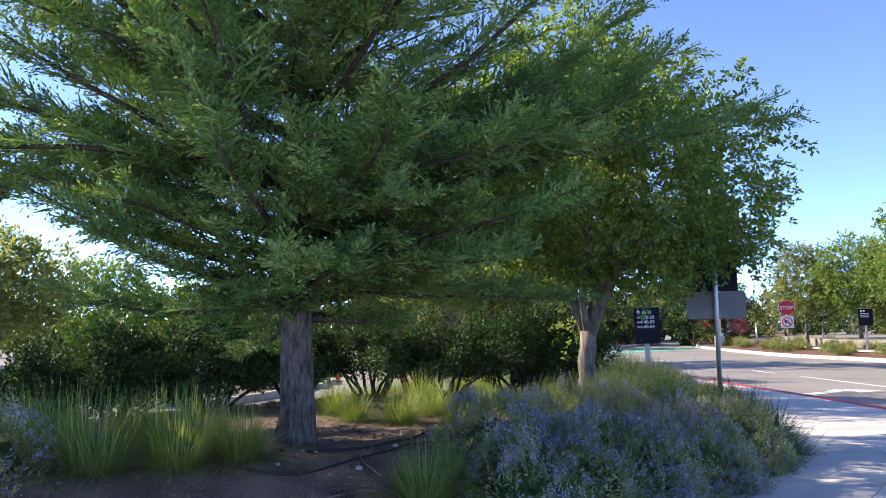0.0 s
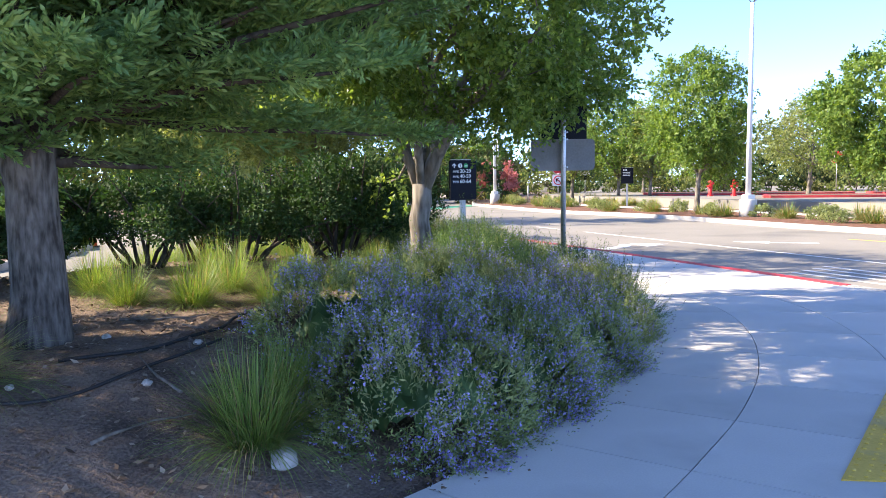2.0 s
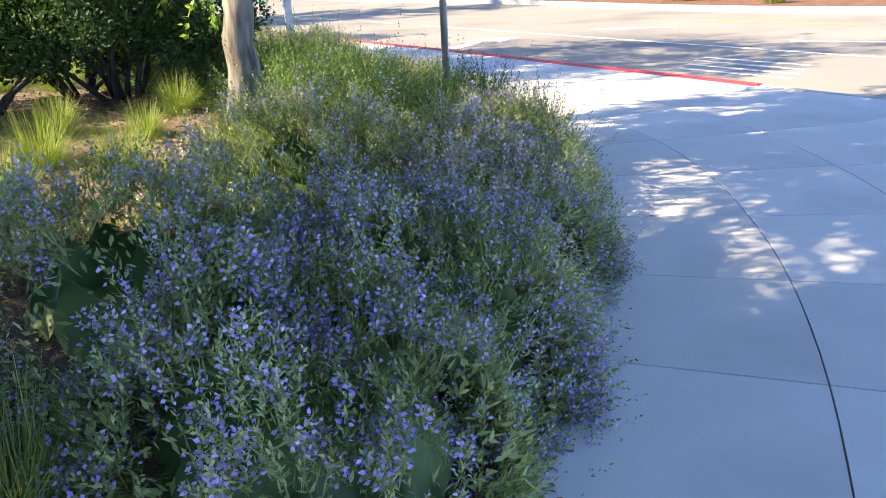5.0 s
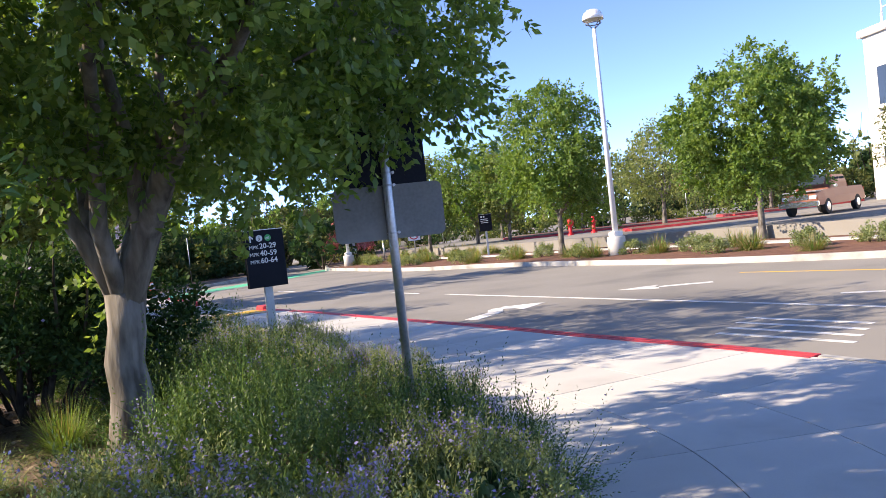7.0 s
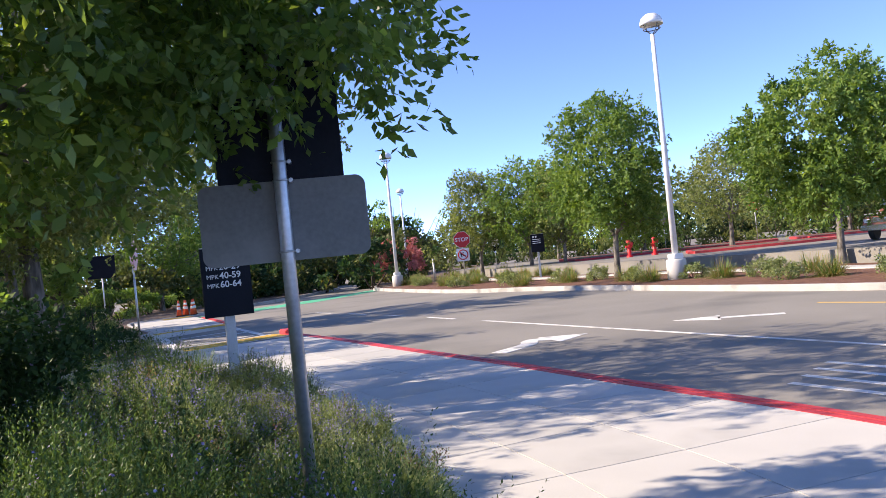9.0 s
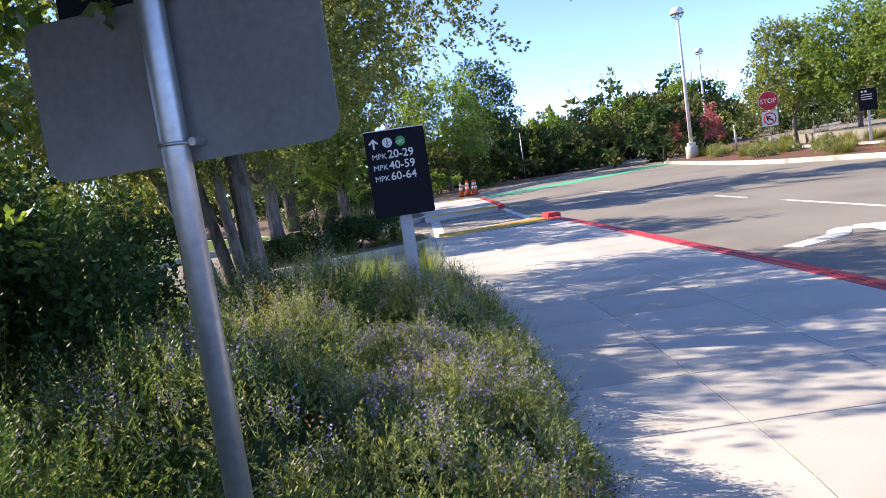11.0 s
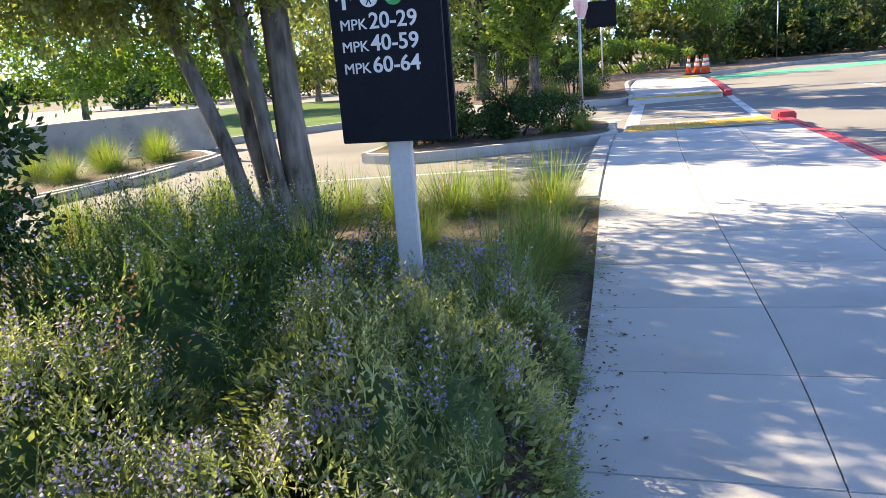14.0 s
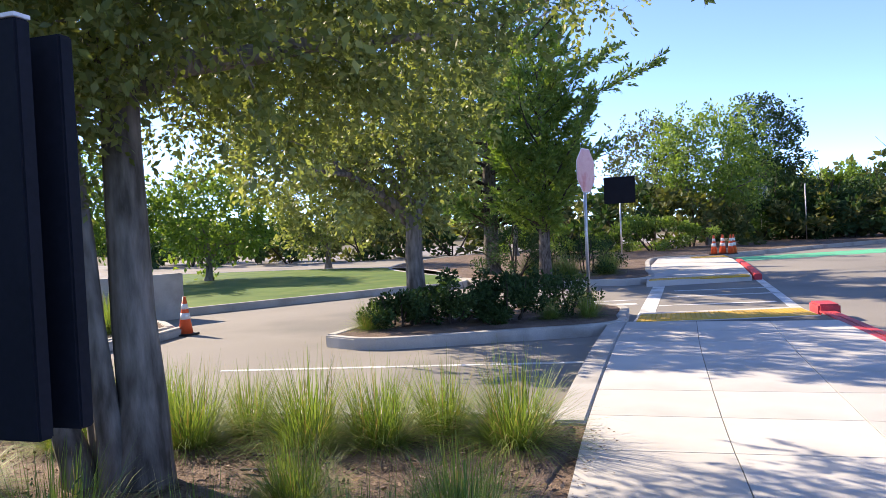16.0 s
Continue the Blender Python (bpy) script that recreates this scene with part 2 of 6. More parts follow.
_p.inputs["Base Color"].default_value = (0.78, 0.78, 0.76, 1)


# ---- mesh helpers ----
RNG = np.random.default_rng(7)


def mesh_np(name, verts, quads, mats, index=None, smooth=False):
    """One mesh from arrays: verts (n, 3), quads (m, 4)."""
    verts, quads = np.asarray(verts, dtype=np.float32), np.asarray(quads, dtype=np.int32)
    me = bpy.data.meshes.new(name)
    me.vertices.add(len(verts))
    me.vertices.foreach_set("co", verts.ravel())
    me.loops.add(quads.size)
    me.loops.foreach_set("vertex_index", quads.ravel())
    me.polygons.add(len(quads))
    me.polygons.foreach_set("loop_start", np.arange(0, quads.size, 4, dtype=np.int32))
    for m in mats if isinstance(mats, (list, tuple)) else [mats]:
        me.materials.append(m)
    if index is not None:
        me.polygons.foreach_set("material_index", np.asarray(index, dtype=np.int32))
    if smooth:
        me.polygons.foreach_set("use_smooth", np.ones(len(quads), dtype=bool))
    me.update(calc_edges=True)
    return me


def part(name, data, material, parent, label="", at=None):
    """A bmesh or mesh as one object under a thing or a part."""
    if isinstance(data, bmesh.types.BMesh):
        me = bpy.data.meshes.new(name)
        data.to_mesh(me)
        data.free()
        me.materials.append(material)
    else:
        me = data
    ob = new(name, me)
    if parent is not None:
        ob.parent = parent
    if at is not None:
        ob.matrix_basis = at
    if label:
        tagged(ob, label)
    return ob


def thing(name, label, category, m=None, group="", kind=""):
    ob = new(name)
    ob.empty_display_size = 0.2
    if m is not None:
        ob.matrix_basis = m
    return tagged(ob, label, category, group, kind)


def box_bm(sx, sy, sz, cx=0, cy=0, cz=0, bevel=0.0, seg=2):
    bm = bmesh.new()
    bmesh.ops.create_cube(bm, size=1)
    bmesh.ops.scale(bm, vec=(sx, sy, sz), verts=bm.verts)
    bmesh.ops.translate(bm, vec=(cx, cy, cz), verts=bm.verts)
    if bevel:
        bmesh.ops.bevel(bm, geom=list(bm.edges), offset=bevel, segments=seg, affect="EDGES")
    return bm


def tube_bm(points, radii, sides=10, bm=None, caps=True):
    """A tapered tube through points."""
    bm = bm or bmesh.new()
    pts = [Vector(p) for p in points]
    rings = []
    for i, p in enumerate(pts):
        d = (pts[min(i + 1, len(pts) - 1)] - pts[max(i - 1, 0)]).normalized()
        u = d.orthogonal().normalized() if i == 0 else (rings_u - d * rings_u.dot(d)).normalized()
        rings_u = u
        v = d.cross(u)
        rings.append([bm.verts.new(p + (u * math.cos(a) + v * math.sin(a)) * radii[i]) for a in (2 * math.pi * k / sides for k in range(sides))])
    for a, b in zip(rings, rings[1:]):
        for k in range(sides):
            f = bm.faces.new((a[k], a[(k + 1) % sides], b[(k + 1) % sides], b[k]))
            f.smooth = True
    if caps:
        bm.faces.new(list(reversed(rings[0])))
        bm.faces.new(rings[-1])
    return bm


def slab_bm(poly, z0, z1, bevel=0.0):
    """A solid prism over a plan polygon (counter-clockwise)."""
    bm = bmesh.new()
    area = sum(a[0] * b[1] - b[0] * a[1] for a, b in zip(poly, poly[1:] + poly[:1]))
    if area < 0:
        poly = poly[::-1]
    lo = [bm.verts.new((x, y, z0)) for x, y in poly]
    hi = [bm.verts.new((x, y, z1)) for x, y in poly]
    n = len(poly)
    top = bm.faces.new(hi)
    bm.faces.new(lo[::-1])
    for i in range(n):
        bm.faces.new((lo[i], lo[(i + 1) % n], hi[(i + 1) % n], hi[i]))
    if bevel:
        bmesh.ops.bevel(bm, geom=list(top.edges), offset=bevel, segments=2, affect="EDGES")
    return bm


def smooth_line(pts, step):
    """Catmull-Rom through plan points, resampled at even steps."""
    P = [np.array(p, float) for p in pts]
    P = [2 * P[0] - P[1]] + P + [2 * P[-1] - P[-2]]
    out = []
    for i in range(1, len(P) - 2):
        for t in np.linspace(0, 1, 24, endpoint=False):
            a, b, c, d = P[i - 1], P[i], P[i + 1], P[i + 2]
            out.append(0.5 * (2 * b + (c - a) * t + (2 * a - 5 * b + 4 * c - d) * t * t + (3 * b - a - 3 * c + d) * t ** 3))
    out.append(P[-2])
    out = np.array(out)
    s = np.concatenate([[0], np.cumsum(np.linalg.norm(np.diff(out, axis=0), axis=1))])
    n = max(2, int(round(s[-1] / step)) + 1)
    q = np.linspace(0, s[-1], n)
    return np.stack([np.interp(q, s, out[:, k]) for k in range(out.shape[1])], 1)


def offset_line(line, d):
    """Shift a plan line to its right by d."""
    t = np.gradient(line, axis=0)
    t /= np.linalg.norm(t, axis=1)[:, None]
    return line + d * np.stack([t[:, 1], -t[:, 0]], 1)


def strip_bm(left, right, z0, z1, bevel=0.0):
    """A solid band between two plan lines of the same length: rows of quads with sides."""
    bm = bmesh.new()
    rows = []
    for a, b in zip(left, right):
        rows.append([bm.verts.new((a[0], a[1], z0)), bm.verts.new((a[0], a[1], z1)), bm.verts.new((b[0], b[1], z1)), bm.verts.new((b[0], b[1], z0))])
    for r, q in zip(rows, rows[1:]):
        for k in range(4):
            bm.faces.new((r[k], r[(k + 1) % 4], q[(k + 1) % 4], q[k]))
    bm.faces.new(rows[0])
    bm.faces.new(rows[-1][::-1])
    bmesh.ops.recalc_face_normals(bm, faces=bm.faces)
    if bevel:
        edges = [e for e in bm.edges if all(abs(v.co.z - z1) < 1e-6 for v in e.verts) and len(e.link_faces) == 2 and abs(e.link_faces[0].normal.z - e.link_faces[1].normal.z) > 0.5]
        bmesh.ops.bevel(bm, geom=edges, offset=bevel, segments=2, affect="EDGES")
    return bm


def unit(v):
    return v / np.maximum(np.linalg.norm(v, axis=-1, keepdims=True), 1e-9)


def blades(base, along, side, length, width, fold=0.0):
    """Leaf quads (diamonds): from base along a direction, width across; returns verts and quads."""
    base, along, side = (np.asarray(v, float) for v in (base, along, side))
    n = len(base)
    length = np.broadcast_to(np.asarray(length, float), (n,))[:, None]
    width = np.broadcast_to(np.asarray(width, float), (n,))[:, None]
    mid = base + along * length * 0.45
    nrm = np.cross(along, side)
    v = np.stack([base, mid + side * width * 0.5 + nrm * fold * width, base + along * length, mid - side * width * 0.5 + nrm * fold * width], 1).reshape(-1, 3)
    return v, np.arange(4 * n).reshape(-1, 4)


def random_dirs(n, rng):
    return unit(rng.normal(size=(n, 3)))


def join(chunks):
    """Join (verts, quads, material) chunks into arrays."""
    V, Q, I, o = [], [], [], 0
    for v, q, i in chunks:
        V.append(v)
        Q.append(q + o)
        I.append(np.full(len(q), i))
        o += len(v)
    return np.concatenate(V), np.concatenate(Q), np.concatenate(I)


# ---- ground, road, pavement ----
ground = part("ground", slab_bm([(-900, -900), (900, -900), (900, 900), (-900, 900)], -1.2, -0.24), M_ground, None)
tagged(ground, "dry open ground reaching the horizon", "ground", kind="structure")
road = part("road", slab_bm([(-60, -60), (130, -60), (130, 75), (40, 120), (14, 120), (-60, 40)], -0.5, -0.15), M_asphalt, None)
tagged(road, "worn light grey asphalt road and car park", "road", kind="structure")

EDGE = smooth_line([(-9.0, 1.6), (-5.0, 2.7), (-2.0, 3.7), (0.0, 4.6), (1.35, 5.4), (2.35, 6.22), (3.12, 6.95), (3.85, 7.8), (4.6, 8.95), (5.12, 10.2), (5.32, 11.8), (5.27, 13.6), (5.1, 16.0), (4.75, 18.8), (4.5, 20.7), (4.12, 24.2), (3.9, 26.8)], 0.25)
KERB = smooth_line([(13.5, -12.0), (12.0, -3.0), (10.6, 4.0), (9.5, 8.6), (9.17, 10.2), (9.13, 11.1), (9.0, 12.5), (8.72, 14.6), (8.42, 17.4), (8.0, 20.4), (7.45, 24.6), (6.85, 28.4)], 0.25)

base_poly = [tuple(p) for p in EDGE] + [(4.0, 26.75), (6.75, 27.7)] + [tuple(p) for p in KERB[::-1]] + [(13.5, -16), (-9, -16)]
pave = part("pavement", slab_bm(base_poly, -0.45, -0.012), M_joint, None)
tagged(pave, "pale broom-finished concrete pavement scored into squares", "pavement", kind="structure")


def grid_line(offset):
    return offset_line(EDGE, offset)


def nearest_on(line, p):
    return line[np.argmin(np.linalg.norm(line - p, axis=1))]


# slabs between the scored joints, one piece each
lines = [grid_line(o) for o in (0.0, 1.06, 2.12, 3.2)]
steps = list(range(int(7.0 / 0.25), len(EDGE), 4))
if steps[-1] != len(EDGE) - 1:
    steps.append(len(EDGE) - 1)
GAP = 0.0045


def slab_piece(poly, name="slab"):
    c = sum((Vector((*q, 0)) for q in poly), Vector()) / len(poly)
    pts = []
    for q in poly:
        d = Vector((*q, 0)) - c
        k = 1 - GAP / max(d.length, 0.05)
        pts.append((d.x * k, d.y * k))
    return part(name, slab_bm(pts, -0.1, 0.0, 0.003), M_slab, pave, at=Matrix.Translation(c))


for a, b in zip(steps, steps[1:]):
    for k in range(3):
        A, B = lines[k][a:b + 1], lines[k + 1][a:b + 1]
        if k == 2 and A[0][1] > 9:
            # the outer column runs to the kerb
            B = [KERB[np.argmin(np.abs(KERB[:, 1] - lines[3][i][1]))] for i in (a, b)]
            if B[0][0] - A[0][0] < 0.08:
                continue
        extra = [tuple(lines[3][a])] if k == 2 and A[0][1] > 9 and a == next(i for i in steps if lines[2][i][1] > 9) else []
        slab_piece([tuple(p) for p in A] + [tuple(p) for p in B[::-1]] + extra)
# wide plain slab where the pavement opens out
first = next(i for i in steps if lines[2][i][1] > 9)
outer = lines[3][steps[0]:first + 1]
k_end = int(np.argmin(np.abs(KERB[:, 1] - lines[3][first][1])))
plaza = part("slab", slab_bm([(-9, -16), (13.4, -16)] + [tuple(p) for p in KERB[1:k_end + 1]] + [tuple(p) for p in outer[::-1]] + [tuple(p) for p in EDGE[:steps[0] + 1][::-1] + np.array((0.01, -0.01))], -0.1, -0.001), M_slab, pave)

# kerbs
half = next(i for i, p in enumerate(KERB) if p[1] > 10.9)
grey_kerb = part("kerb", strip_bm(KERB[:half + 1], offset_line(KERB, 0.15)[:half + 1], -0.4, 0.004, 0.02), M_kerb, None)
tagged(grey_kerb, "plain concrete kerb along the road", "kerb", kind="structure")
red_kerb = part("red_kerb", strip_bm(KERB[half:], offset_line(KERB, 0.15)[half:], -0.4, 0.006, 0.02), M_red, None)
tagged(red_kerb, "red painted concrete kerb along the road", "kerb", kind="structure")
top_edge = part("red_kerb_top", strip_bm(offset_line(KERB, -0.10)[half:], offset_line(KERB, 0.0)[half:], -0.02, 0.005), M_red, red_kerb)
end_block = part("kerb_end", box_bm(0.34, 0.6, 0.3, 0, 0, 0, 0.03), M_red, red_kerb, at=pose(6.88, 28.55, -0.04, 0, 0, 10))

seg = [i for i, p in enumerate(EDGE) if p[1] > 20.55]
lot_kerb = part("kerb", strip_bm(offset_line(EDGE, -0.28)[seg[0]:], offset_line(EDGE, 0.0)[seg[0]:] - 0.004, -0.4, 0.012, 0.02), M_kerb, None)
tagged(lot_kerb, "pale concrete kerb between pavement and car park", "kerb", kind="structure")

# ---- planting bed: a mulched mound ----
BED_LEFT = smooth_line([(-9.0, 5.5), (-7.0, 9.0), (-4.6, 12.0), (-2.6, 14.4), (-1.6, 17.0), (-1.2, 19.5), (-0.6, 20.0), (1.5, 20.25), (4.15, 20.78)], 0.25)
bed_poly = [tuple(p) for p in EDGE if p[1] < 20.75] + [tuple(p) for p in BED_LEFT[::-1]]


def inside(poly, X, Y):
    r = np.zeros(X.shape, bool)
    n = len(poly)
    for i in range(n):
        x1, y1 = poly[i]
        x2, y2 = poly[(i + 1) % n]
        if y1 == y2:
            continue
        c = ((y1 > Y) != (y2 > Y)) & (X < (x2 - x1) * (Y - y1) / (y2 - y1) + x1)
        r ^= c
    return r


BP = np.array(bed_poly)


def to_edge(X, Y):
    d = np.full(np.shape(X), 1e9)
    for i in range(0, len(BP)):
        a, b = BP[i], BP[(i + 1) % len(BP)]
        ab = b - a
        t = np.clip(((X - a[0]) * ab[0] + (Y - a[1]) * ab[1]) / max(ab @ ab, 1e-9), 0, 1)
        d = np.minimum(d, np.hypot(X - a[0] - t * ab[0], Y - a[1] - t * ab[1]))
    return d


def bed_z(X, Y):
    """Height of the mulch."""
    X, Y = np.asarray(X, float), np.asarray(Y, float)
    d = np.clip(to_edge(X, Y) / 2.0, 0, 1)
    top = 0.56 * np.clip((19.5 - Y) / 7.0, 0.1, 1.0)
    return -0.02 + top * (d * d * (3 - 2 * d)) + 0.012 * np.sin(X * 5.1 + Y * 2.3) * np.sin(Y * 4.3) * d


def bz(x, y):
    return float(bed_z(np.array([x]), np.array([y]))[0])


xs, ys = np.arange(-9.2, 5.8, 0.16), np.arange(1.4, 21.0, 0.16)
GX, GY = np.meshgrid(xs, ys)
jx = GX + RNG.normal(0, 0.02, GX.shape)
GZ = np.where(inside(bed_poly, GX, GY), bed_z(GX, GY), -0.3) + RNG.normal(0, 0.008, GX.shape)
ni, nj = GX.shape
idx = np.arange(ni * nj).reshape(ni, nj)
q = np.stack([idx[:-1, :-1], idx[:-1, 1:], idx[1:, 1:], idx[1:, :-1]], -1).reshape(-1, 4)
keep = (GZ.ravel()[q] > -0.25).any(axis=1)
mulch = part("planting_bed", mesh_np("planting_bed", np.stack([jx, GY, GZ], -1).reshape(-1, 3), q[keep], M_mulch, smooth=True), None, None)
tagged(mulch, "dark brown mulched planting bed rising in a low mound", "planting bed", kind="structure")
bed_core = part("bed_core", slab_bm(bed_poly, -0.45, -0.03), M_mulch, mulch)
bed_kerb = part("kerb", strip_bm(BED_LEFT, offset_line(BED_LEFT, -0.16), -0.4, 0.0, 0.02), M_kerb, None)
tagged(bed_kerb, "pale concrete kerb round the planting bed", "kerb", kind="structure")


def chips_on(name, label, n, xr, yr, zf, mask, size, mat, seed):
    rng = np.random.default_rng(seed)
    X, Y = rng.uniform(*xr, n), rng.uniform(*yr, n)
    ok = mask(X, Y)
    X, Y = X[ok], Y[ok]
    Z = zf(X, Y) + rng.uniform(0.006, 0.025, len(X))
    a = rng.uniform(0, 6.283, len(X))
    al = unit(np.stack([np.cos(a), np.sin(a), rng.normal(0, 0.3, len(X))], 1))
    si = unit(np.cross(al, np.stack([rng.normal(0, 0.35, len(X)), rng.normal(0, 0.35, len(X)), np.ones(len(X))], 1)))
    L_ = rng.uniform(0.5, 1.6, len(X)) * size
    v, qd = blades(np.stack([X, Y, Z], 1), al, si, L_, L_ * rng.uniform(0.25, 0.6, len(X)), 0.1)
    ob = part(name, mesh_np(name, v, qd, mat), None, None)
    return tagged(ob, label, "mulch", kind="stuff")


chips_on("wood_chips", "scattered pale wood chips and dry leaves on the mulch", 42000, (-6, 5.6), (4.2, 20.7), bed_z,
         lambda X, Y: inside(bed_poly, X, Y), 0.045, M_chip, 3)

# ---- markings on the road ----
ZR = -0.146


def marking(name, poly, mat, label, parent=None):
    ob = part(name, slab_bm(poly, -0.16, ZR), mat, parent)
    if parent is None:
        tagged(ob, label, "road marking", kind="structure")
    return ob


def stripe(p, q, w):
    p, q = np.array(p, float), np.array(q, float)
    d = (q - p) / np.linalg.norm(q - p)
    n = np.array((-d[1], d[0])) * w / 2
    return [tuple(p + n), tuple(q + n), tuple(q - n), tuple(p - n)]


def arrow(name, tip, tail, turn=0, w=0.16):
    """A straight lane arrow, or a turn arrow with its head to one side."""
    tip, tail = np.array(tip, float), np.array(tail, float)
    d = (tip - tail) / np.linalg.norm(tip - tail)
    n = np.array((-d[1], d[0]))
    Lh = np.linalg.norm(tip - tail)
    th = thing(name, "worn white painted lane arrow on the asphalt", "road marking", kind="structure")
    if not turn:
        marking("shaft", [tuple(tail + n * w / 2), tuple(tip - d * 0.9 + n * w / 2), tuple(tip - d * 0.9 - n * w / 2), tuple(tail - n * w / 2)], M_white, "", th)
        marking("head", [tuple(tip), tuple(tip - d * 0.95 + n * 0.42), tuple(tip - d * 0.95 - n * 0.42)], M_white, "", th)
    else:
        pts = smooth_line([tuple(tail), tuple(tail + d * Lh * 0.5), tuple(tail + d * Lh * 0.8 + n * turn * 0.25), tuple(tip - n * turn * 0.45)], 0.2)
        part("shaft", strip_bm(offset_line(pts, -w * 0.7), offset_line(pts, w * 0.7), -0.16, ZR + 0.004), M_white, th)
        e = tip
        marking("head", [tuple(e + n * turn * 0.35), tuple(e - n * turn * 0.5 + d * 0.55), tuple(e - n * turn * 0.5 - d * 0.55)], M_white, "", th)
    return th


arrow("lane_arrow", (13.73, 20.33), (15.45, 18.97), 0, 0.26)
arrow("turn_arrow", (10.95, 20.5), (9.3, 19.5), 1, 0.24)
marking("lane_line", stripe((11.75, 26.0), (13.25, 12.9), 0.11), M_white, "thin worn white lane line on asphalt")
marking("lane_line", stripe((13.25, 12.9), (15.4, 3.0), 0.11), M_white, "thin worn white lane line on asphalt")
for a, b in (((11.55, 27.6), (11.35, 29.4)), ((11.1, 31.0), (10.9, 32.8)), ((10.6, 34.3), (10.35, 36.1)), ((10.0, 37.6), (9.7, 39.4))):
    marking("lane_dash", stripe(a, b, 0.11), M_white, "short white lane dash on asphalt")
marking("lane_line", stripe((14.4, 14.8), (16.5, 11.5), 0.14), M_white, "worn white line on asphalt")
for k in range(4):
    o = np.array((0.42, 0.22)) * k
    marking("bike_marking", stripe(np.array((10.35, 13.7)) + o, np.array((10.62, 11.7)) + o, 0.11), M_white, "worn white striped marking on asphalt")
marking("edge_line", stripe((17.2, 19.8), (18.0, 15.7), 0.1), M_yellow, "thin faded yellow edge line on asphalt")


# ---- trees ----
def limb(rng, start, direction, length, r0, bend=0.25, up=0.15, n=6):
    """A crooked tapered limb: points and radii."""
    p, d = np.array(start, float), unit(np.array(direction, float))
    pts, rad = [p.copy()], [r0]
    for i in range(n):
        d = unit(d + rng.normal(0, bend, 3) / n * 2 + np.array((0, 0, up / n)))
        p = p + d * length / n
        pts.append(p.copy())
        rad.append(r0 * (1 - 0.85 * (i + 1) / n))
    return np.array(pts), rad


def broadleaf(name, label, base, stems, crown_c, crown_r, n_limbs, clumps, leaves, leaf, mat, bark_mat, seed, density=0.32, trunk_r=0.13, low=0.45, group="", extra=()):
    """A tree: trunk and limbs in one mesh, a crown of leaf clumps in another. stems: list of (lean x, lean y, fork height, radius)."""
    rng = np.random.default_rng(seed)
    th = thing(name, label, "tree", Matrix.Translation(base), group)
    bm = bmesh.new()
    c, R = np.array(crown_c, float) - np.array(base, float), np.array(crown_r, float)
    tips = []
    for st in stems:
        lx, ly, fh, r = st[:4]
        ox, oy = st[4:] if len(st) > 4 else (0, 0)
        top = np.array((lx, ly, fh))
        mids = [np.array((ox, oy, -0.25))]
        for f in (0.06, 0.2, 0.4, 0.6, 0.8, 1.0):
            mids.append(np.array((ox + (lx - ox) * f ** 1.1, oy + (ly - oy) * f ** 1.1, fh * f)) + rng.normal(0, 0.012, 3) * (0 < f < 1))
        rr = [r * k for k in (1.7, 1.45, 1.12, 1.0, 0.95, 0.9, 0.88)]
        tube_bm(mids, rr, 12, bm)
        for i in range(n_limbs):
            a = 6.283 * (i + rng.uniform(-0.3, 0.3)) / n_limbs
            tgt = c + R * np.array((math.cos(a) * 0.6, math.sin(a) * 0.6, rng.uniform(-0.35, 0.6)))
            v = tgt - top
            Ln = np.linalg.norm(v)
            pts, rad = limb(rng, top - np.array((0, 0, 0.22)) * (0.4 + 0.6 * (i % 2)), v + np.array((0, 0, (0.22 if i < 3 else 0.5) * Ln)), Ln, r * (0.8 if i < 2 else rng.uniform(0.42, 0.6)), 0.5, -0.7)
            tube_bm(pts, rad, 8, bm)
            for _ in range(5):
                k = rng.integers(2, len(pts))
                s, rd = limb(rng, pts[k], unit(pts[-1] - pts[0]) + rng.normal(0, 0.7, 3), Ln * rng.uniform(0.3, 0.55), rad[k] * 0.6, 0.7, 0.1, 4)
                tube_bm(s, np.maximum(rd, 0.006), 5, bm)
                tips.append(s[-1])
                tips.append(s[-2])
            tips.append(pts[-1])
    part("trunk", bm, bark_mat, th)
    # clump centres: branch tips and the shell of an uneven crown
    K = clumps
    d = random_dirs(K, rng)
    d[:, 2] = np.where(d[:, 2] < -low, -low * rng.uniform(0, 1, K), d[:, 2])
    az = np.arctan2(d[:, 1], d[:, 0])
    lump = 1 + 0.16 * np.sin(3 * az + seed) * np.cos(4 * d[:, 2] + seed) + 0.12 * np.sin(5 * az + 2 * seed + 3 * d[:, 2])
    cc = c + R * d * (lump * rng.uniform(0.45, 1.0, K) ** 0.5)[:, None]
    cc = np.concatenate([cc, np.array(tips)])
    for ec, er, en in extra:
        cc = np.concatenate([cc, np.array(ec) - np.array(base, float) + random_dirs(en, rng) * np.array(er) * (rng.uniform(0, 1, en) ** 0.4)[:, None]])
    per = np.maximum(3, rng.poisson(leaves / len(cc), len(cc)))
    who = np.repeat(np.arange(len(cc)), per)
    n = len(who)
    size = rng.uniform(0.7, 1.25, len(cc)) * density
    T_ = 7
    twig = unit(random_dirs(len(cc) * T_, rng) + np.repeat(unit((cc - c) / R), T_, 0) * 0.55 + np.array((0, 0, 0.1)))
    tw = twig[who * T_ + rng.integers(0, T_, n)]
    run = rng.uniform(0.08, 1, n) ** 0.7
    off = tw * (run * size[who] * 1.15)[:, None] + np.array((0, 0, -0.22)) * (run ** 2 * size[who])[:, None] + rng.normal(0, 0.018, (n, 3)) * (leaf / 0.06)
    pos = cc[who] + off
